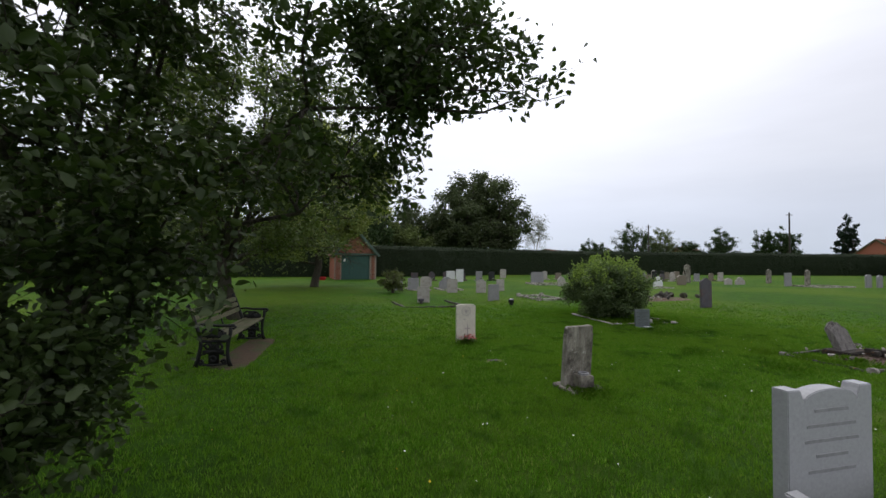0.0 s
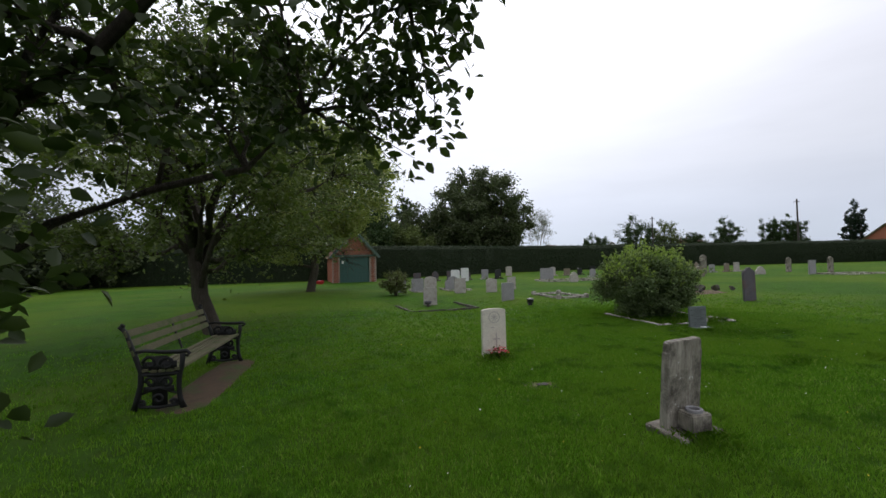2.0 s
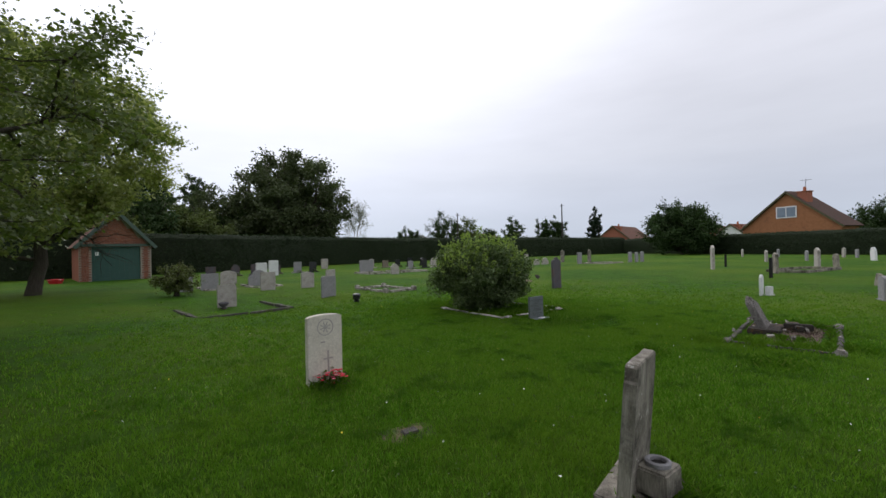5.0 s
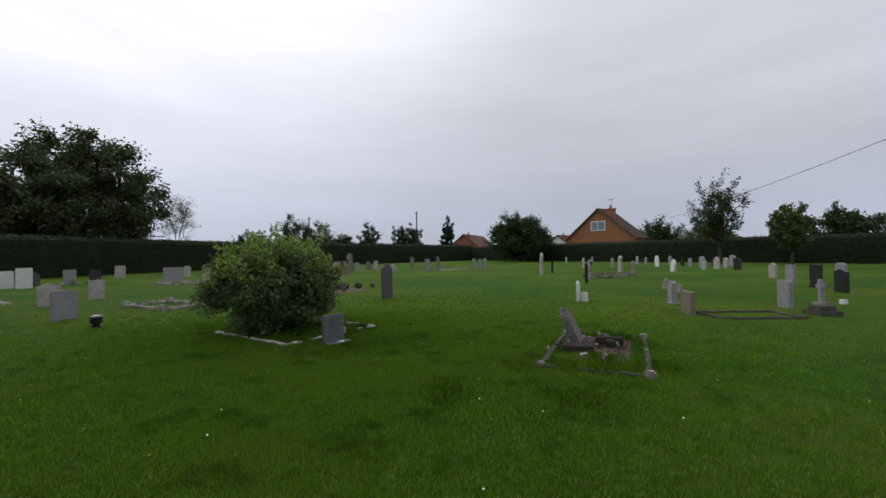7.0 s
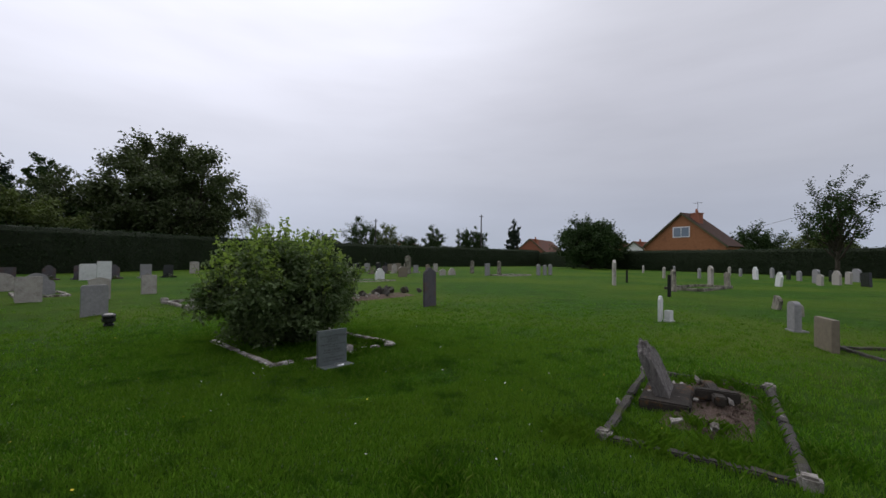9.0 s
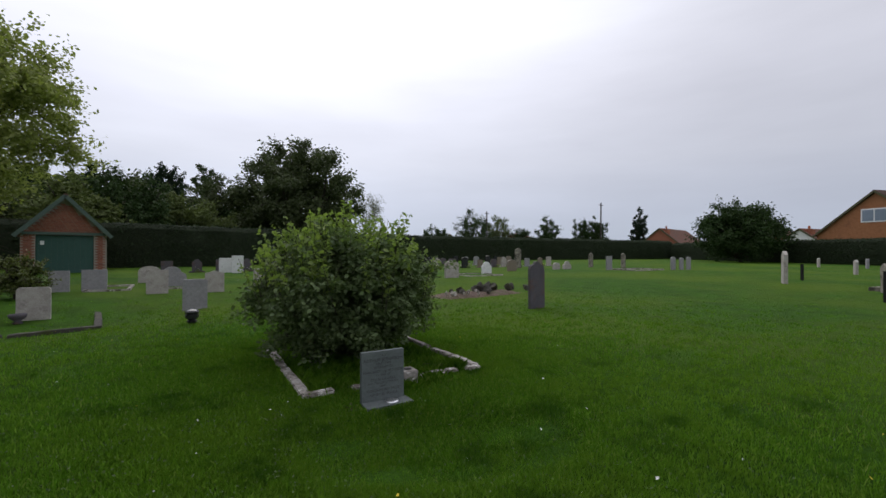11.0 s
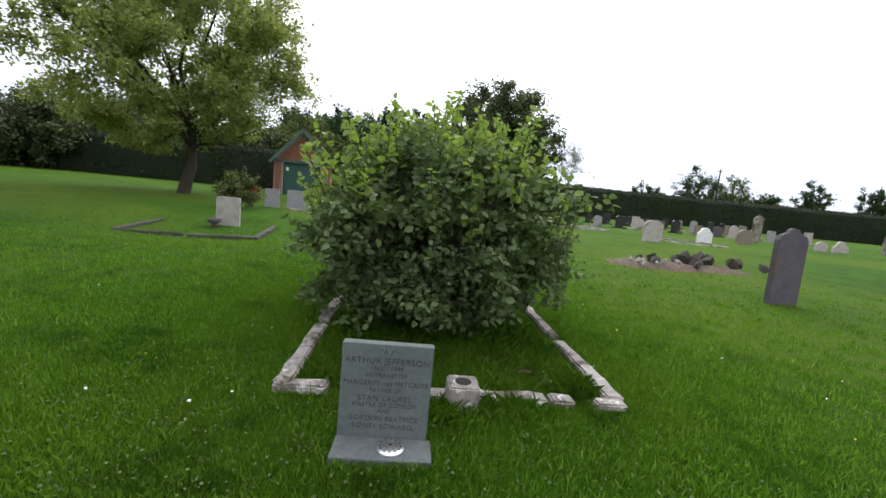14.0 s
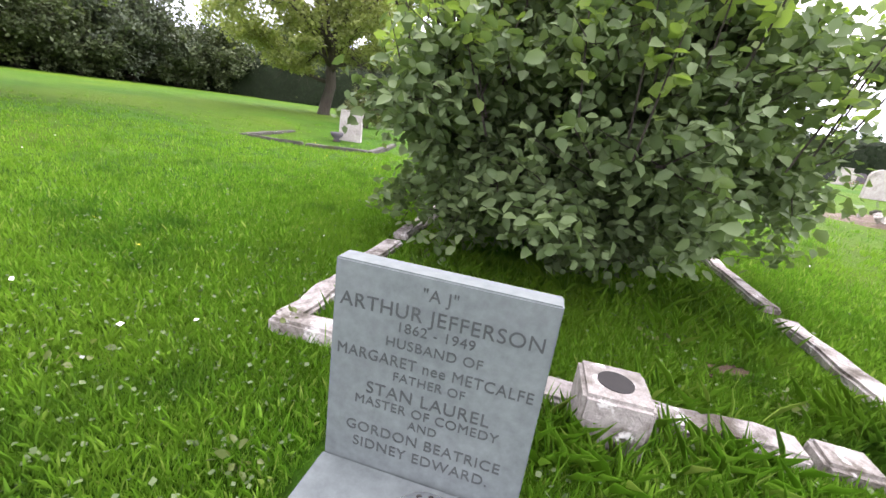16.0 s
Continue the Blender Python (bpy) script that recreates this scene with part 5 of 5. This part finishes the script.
HS(18.45, 12.2, 0.36, 0.42, 0.10, "pitch", "old_stone", "small weathered headstone leaning far over", turn=46, tilt=-24, group=SIDE)
HS(17.3, 11.2, 0.34, 0.30, 0.10, "round", "old_stone", "low weathered broken headstone", turn=46, tilt=10, group=SIDE)
HS(22.2, 17.8, 0.6, 1.0, 0.12, "pitch", "old_stone", "leaning pointed weathered headstone", turn=46, tilt=6, group=SIDE)
HS(27.9, 19.4, 0.6, 1.15, 0.13, "pitch", "pale_stone", "tall pale pointed headstone on a plot", turn=46, group=SIDE)
HS(28.6, 18.9, 0.6, 0.8, 0.12, "round", "old_stone", "leaning weathered rounded headstone", turn=46, tilt=9, group=SIDE)
HS(41, 23.4, 0.7, 1.0, 0.14, "shoulder", "white_stone", "white marble headstone with shaped head", turn=46, tilt=6, group=SIDE)
HS(32, 18.0, 0.6, 0.85, 0.12, "shoulder", "white_stone", "leaning white marble headstone", turn=46, tilt=-16, group=SIDE)
for x, y, w, h, st, mt in ((39, 18.9, 0.8, 1.25, "round", "grey_stone"), (38, 17.5, 0.9, 1.2, "shoulder", "pale_stone"), (45, 18.8, 1.0, 1.3, "round", "grey_stone"), (37.2, 15.9, 0.9, 1.1, "flat", "black_stone"), (36, 17.6, 0.6, 0.9, "round", "pale_stone"), (42, 21, 0.6, 1.0, "pitch", "grey_stone"), (40, 17.6, 0.6, 1.1, "round", "pale_stone"), (46, 24.5, 0.6, 1.2, "pitch", "grey_stone"), (48, 29, 0.6, 1.2, "pitch", "pale_stone"), (47, 27.5, 0.5, 1.0, "round", "grey_stone"), (44, 22.5, 0.5, 0.9, "flat", "black_stone"), (43, 19.5, 0.5, 1.1, "flat", "black_stone"), (47, 34, 0.5, 1.1, "round", "grey_stone"), (46, 37, 0.6, 1.1, "round", "pale_stone"), (35, 27, 0.5, 1.2, "pitch", "pale_stone"), (38, 26, 0.5, 1.1, "pitch", "grey_stone")):
    HS(x, y, w * 0.8, h * 0.75, 0.14, st, mt, "weathered headstone in the far side rows", turn=48, tilt=(x * 7 % 9) - 4, group="headstones in the far side rows")
for x, y, w, h, st, mt, lb in ((12.6, 30.6, 0.7, 0.7, "shoulder", "white_stone", "broad white headstone with shaped shoulders"), (28.0, 33.8, 0.55, 0.95, "round", "grey_stone", "grey headstone with a pale top"), (28.8, 33.9, 0.5, 0.9, "round", "grey_stone", "grey headstone with a pale top"), (29.6, 34.1, 0.55, 0.95, "round", "grey_stone", "grey headstone with a pale top"), (23.0, 34.2, 0.6, 1.0, "flat", "grey_stone", "upright grey stone beside low kerbs"), (20.4, 35.5, 0.9, 0.6, "shoulder", "pale_stone", "low broad pale headstone"), (19.4, 35.2, 0.7, 0.5, "round", "pale_stone", "low pale rounded headstone"), (26.5, 37.5, 0.5, 1.2, "pitch", "old_stone", "narrow pointed weathered headstone"), (24.5, 39, 0.5, 1.2, "pitch", "old_stone", "narrow pointed weathered headstone"), (15.3, 33.5, 0.8, 0.75, "round", "brown_stone", "brown granite headstone in the back rows"), (9.8, 27.5, 0.8, 0.85, "round", "pale_stone", "pale headstone by a long kerb"), (4.6, 33.2, 1.05, 0.85, "clip", "grey_stone", "wide grey headstone on a long kerb"), (5.9, 29.4, 0.55, 0.66, "shoulder", "pale_stone", "small pale headstone with shaped head"), (-2.3, 33.8, 0.7, 0.85, "clip", "white_stone", "white headstone with clipped corners"), (-1.5, 33.2, 0.6, 1.0, "flat", "white_stone", "upright white headstone in the back row"), (2.0, 42.0, 0.62, 0.9, "arch", "pale_stone", "pale arched headstone before the hedge"), (17.5, 37.8, 0.6, 1.6, "pitch", "old_stone", "tall weathered cross-topped stone")):
    HS(x, y, w, h, 0.12, st, mt, lb, group="headstones in the back rows")
kerb_set(6.5, 30.8, 4.6, 2.0, "long pale kerb round a family plot", "kerb", seed=51, turn=20)
kerb_set(25.5, 33.0, 3.2, 2.0, "pale kerb round a planted grave", "kerb", seed=52, turn=20)
kerb_set(12.0, 28.6, 2.2, 2.0, "flat pale kerb round a grave", "kerb", seed=53, turn=20, height=0.05)
rr = random.Random(77)
for x0, y0, n in ((8.5, 36.5, 12), (6.0, 40.0, 12), (12.0, 45.5, 9), (-5.2, 33.6, 6)):
    for i in range(n):
        s = i * 1.35 + rr.uniform(-0.15, 0.15)
        x, y = x0 + s * math.cos(radians(G)), y0 + s * math.sin(radians(G))
        mt = rr.choice(["black_stone", "black_stone", "grey_stone", "pale_stone", "dark_slate", "brown_stone"])
        nm = {"black_stone": "polished black granite", "grey_stone": "grey granite", "pale_stone": "pale mottled stone", "dark_slate": "dark slate", "brown_stone": "brown granite"}[mt]
        HS(x, y, rr.uniform(0.45, 0.62), rr.uniform(0.6, 0.85), 0.1, rr.choice(["round", "shoulder", "arch", "flat"]), mt, nm + " headstone in the newer rows", group="headstones in the newer rows", plinth=(0.8, 0.35, 0.08))
        if rr.random() < 0.55:
            flower_bunch(x + 0.15, y - 0.35, rr.choice([["white_flower"], ["pink_flower", "white_flower"], ["yellow_flower", "red_flower"]]), i + int(abs(x0) * 3), "small bunch of flowers on a grave", 0.14, 0.22, 7)


LANE = "headstones towards the lane"
HS(15.33, 7.93, 0.38, 0.66, 0.11, "clip", "grey_stone", "tall grey headstone with a clipped corner", turn=51, group=LANE)
HS(23.35, 9.7, 0.40, 0.80, 0.12, "flat", "grey_stone", "square grey granite headstone", turn=51, group=LANE)
HS(22.6, 8.8, 0.48, 0.84, 0.12, "flat", "black_stone", "upright dark granite headstone", turn=46, group=LANE, plinth=(0.52, 0.30, 0.04))
HS(20.85, 7.84, 0.46, 0.76, 0.11, "pitch", "black_stone", "upright dark granite headstone with a sloped head", turn=46, group=LANE)
HS(24.8, 8.5, 0.40, 0.86, 0.12, "round", "grey_stone", "pale grey rounded headstone", turn=51, group=LANE)
HS(28.1, 11.5, 0.42, 0.74, 0.12, "pitch", "pale_stone", "pale headstone with a light pointed head", turn=51, group=LANE)


def stone_cross(x, y, turn, label):
    root = empty("stone_cross", pose(x, y, gz(x, y), 0, 1.5, turn) @ Matrix.Scale(0.86, 4), label, "grave cross")
    part("step", box(0.60, 0.50, 0.16, 0, 0, -0.05, bevel=0.014), M["dark_kerb"], root)
    part("step", box(0.42, 0.36, 0.11, 0, 0, 0.112, bevel=0.014), M["dark_kerb"], root)
    part("step", box(0.30, 0.26, 0.09, 0, 0, 0.224, bevel=0.012), M["old_stone"], root)
    bm = box(0.105, 0.10, 0.58, 0, 0, 0.30, bevel=0.01)
    add_box(bm, 0.22, 0.095, 0.11, 0, 0, 0.655, bevel=0.008)
    part("cross", bm, M["grey_stone"], root, "plain weathered stone cross")
    return root


stone_cross(14.49, 7.11, 51, "weathered stone cross on a stepped base")
HS(17.17, 7.21, 0.13, 0.11, 0.12, "flat", "white_stone", "small white stone block on the lawn", turn=51, group="")
far_tree("small leafy tree before the lane hedge", 95, 50.0, 15.8, 1.5, 5.7, leaf="leaf_far_light", low=1.4, n=26, size=0.2)

# ---- grass ----
def blades(label, seed, n, place, height, width, material="grass_blade", lean=0.5):
    """Blades of grass as one mesh: each a narrow bent triangle pair."""
    rng = np.random.default_rng(seed)
    P = place(rng, n)
    n = len(P)
    a = rng.uniform(0, 2 * np.pi, n)
    h = height * rng.uniform(0.45, 1.3, n)
    w = width * rng.uniform(0.6, 1.3, n)
    tip = np.stack([np.cos(a), np.sin(a), np.zeros(n)], 1) * (h * lean * rng.uniform(0.2, 1.4, n))[:, None]
    side = np.stack([-np.sin(a), np.cos(a), np.zeros(n)], 1) * w[:, None]
    up = np.zeros((n, 3))
    up[:, 2] = h
    v = np.stack([P - side, P + side, P + tip * 0.35 + up * 0.62 + side * 0.6, P + tip + up, P + tip * 0.35 + up * 0.62 - side * 0.6], 1).reshape(-1, 3)
    b = (np.arange(n) * 5)[:, None]
    # a five-cornered blade
    me = mesh_from_arrays("grass", v, (b + np.array([[0, 1, 2, 3, 4]])).reshape(-1, 5))
    me.materials.append(M[material])
    return tagged(new("grass", me), label, "grass", kind="stuff")


def gz_many(P):
    x, y = P[:, 0], P[:, 1]
    a = np.exp(-(((x + 1.0) / 2.4) ** 2 + ((y - 17.0) / 2.2) ** 2) ** 1.5)
    b = np.exp(-(((x - 5.8) / 1.0) ** 2 + ((y - 10.45) / 0.55) ** 2) ** 3)
    return -0.20 * a - 0.12 * b - 0.004


def in_rect(cx, cy, hx, hy, turn, P):
    c, s = math.cos(radians(turn)), math.sin(radians(turn))
    dx, dy = P[:, 0] - cx, P[:, 1] - cy
    return (np.abs(dx * c + dy * s) < hx) & (np.abs(-dx * s + dy * c) < hy)


BARE = [(5.40, 11.24, 0.225, 0.125, 18), (8.38, 8.20, 0.62, 0.27, 29), (8.02, 8.55, 0.36, 0.22, 29), (-2.72, 6.92, 0.30, 1.25, 19), (1.66, 6.95, 0.12, 0.07, 10), (5.565, 11.808, 0.5, 0.055, 19), (4.8, 11.545, 0.16, 0.07, 19), (5.94, 11.94, 0.30, 0.055, 19), (6.43, 12.12, 0.10, 0.08, 19), (4.34, 12.55, 0.055, 1.1, 19), (6.13, 13.17, 0.075, 1.13, 19), (5.94, 12.36, 0.07, 0.03, 30), (5.655, 11.735, 0.09, 0.09, 20), (8.43, 7.78, 1.1, 0.05, 29)]


def on_lawn(P):
    out = np.zeros(len(P), bool)
    for cx, cy, hx, hy, turn in BARE:
        out |= in_rect(cx, cy, hx, hy, turn, P)
    P = P[~out]
    P[:, 2] = gz_many(P)
    return P


def along(line, spread):
    """Clumps of blades strewn round a line, thinning out with distance."""
    def place(rng, n):
        L = np.array(line)
        m = n // 7
        k = rng.integers(0, len(L) - 1, m)
        t = rng.random(m)[:, None]
        c = L[k] * (1 - t) + L[k + 1] * t + rng.normal(size=(m, 2)) * spread
        P = np.zeros((n, 3))
        P[:, :2] = c[rng.integers(0, m, n)] + rng.normal(size=(n, 2)) * 0.035
        return on_lawn(P)
    return place


blades("short mown grass blades round the double grave", 101, 520000, along([(4.6, 10.6), (5.2, 11.6), (5.6, 12.4), (4.2, 13.2)], 1.25), 0.029, 0.0012)
blades("short mown grass blades beside the walk", 102, 330000, along([(1.4, 3.0), (1.0, 5.6), (3.4, 7.6), (5.6, 9.6), (7.6, 8.2)], 1.9), 0.042, 0.0030)
blades("short grass blades further over the lawn", 103, 150000, along([(-2.5, 4.0), (0.0, 9.0), (2.5, 13.0), (7.5, 13.0), (10.0, 9.0)], 3.2), 0.045, 0.005)


def tufts(rng, n):
    spots = [(5.62, 11.62, 0.10), (5.9, 11.85, 0.16), (4.9, 11.75, 0.14), (6.3, 12.25, 0.12), (7.0, 8.0, 0.2), (7.3, 7.6, 0.2), (8.9, 8.8, 0.35), (8.75, 8.15, 0.2), (9.05, 8.55, 0.22), (8.0, 7.85, 0.16), (8.45, 8.0, 0.14), (7.75, 8.05, 0.16), (6.6, 8.4, 0.2), (5.3, 8.2, 0.25), (5.0, 12.3, 0.35), (5.9, 12.8, 0.35), (1.1, 8.35, 0.2), (2.85, 5.5, 0.25), (6.2, 7.2, 0.3), (7.8, 7.3, 0.25)]
    P = []
    for x, y, r in spots:
        q = rng.normal(size=(n // len(spots), 3)) * r * 0.6
        q[:, 0] += x
        q[:, 1] += y
        P.append(q)
    P = np.concatenate(P)
    return on_lawn(P)


blades("longer uncut grass tufts round the kerbs", 104, 9000, tufts, 0.085, 0.0022, lean=0.8)
rng_c = np.random.default_rng(106)
C = on_lawn(np.concatenate([rng_c.normal(size=(9000, 3)) * np.array([1.3, 1.2, 0]) + np.array([4.9, 11.0, 0]), rng_c.normal(size=(7000, 3)) * np.array([2.5, 2.2, 0]) + np.array([5.0, 9.0, 0])]))
C[:, 2] += rng_c.uniform(0.008, 0.03, len(C))
tagged(leaf_object("clover", rng_c, C, 0.014, M["leaf_bush"], detailed=False, fat=1.1, droop=0.0, up=2.5), "low clover leaves spread through the lawn", "clover", kind="stuff")
rng_d = np.random.default_rng(105)
D = np.stack([rng_d.uniform(-1, 9, 420), rng_d.uniform(3, 16, 420), np.full(420, 0.05)], 1)
for nm, mt, sl, lb in (("daisies", "white_flower", slice(0, 150), "tiny white daisies scattered in the lawn"), ("buttercups", "yellow_flower", slice(300, 370), "tiny yellow buttercups scattered in the lawn")):
    ob = leaf_object(nm, rng_d, D[sl], 0.02, M[mt], detailed=False, fat=1.0, up=2.0)
    tagged(ob, lb, "wildflowers", kind="stuff")


# broad-leaved weeds in the turf by the double grave
for i, (x, y, r) in enumerate(((5.70, 12.33, 0.07), (4.50, 11.03, 0.09), (4.72, 11.50, 0.04), (6.09, 12.22, 0.06), (5.10, 11.08, 0.05))):
    rw = np.random.default_rng(400 + i)
    weed = empty("weed", pose(x, y, gz(x, y)), "low broad-leaved green weed in the turf", "weed", "weeds in the turf")
    a = rw.uniform(0, 6.28, 16)
    d = r * rw.uniform(0.2, 1.0, 16)
    leaf_object("leaves", rw, np.stack([d * np.cos(a), d * np.sin(a), rw.uniform(0.015, 0.055, 16)], 1), 0.025, M["leaf_tree1"], weed, fat=0.6, droop=0.1)
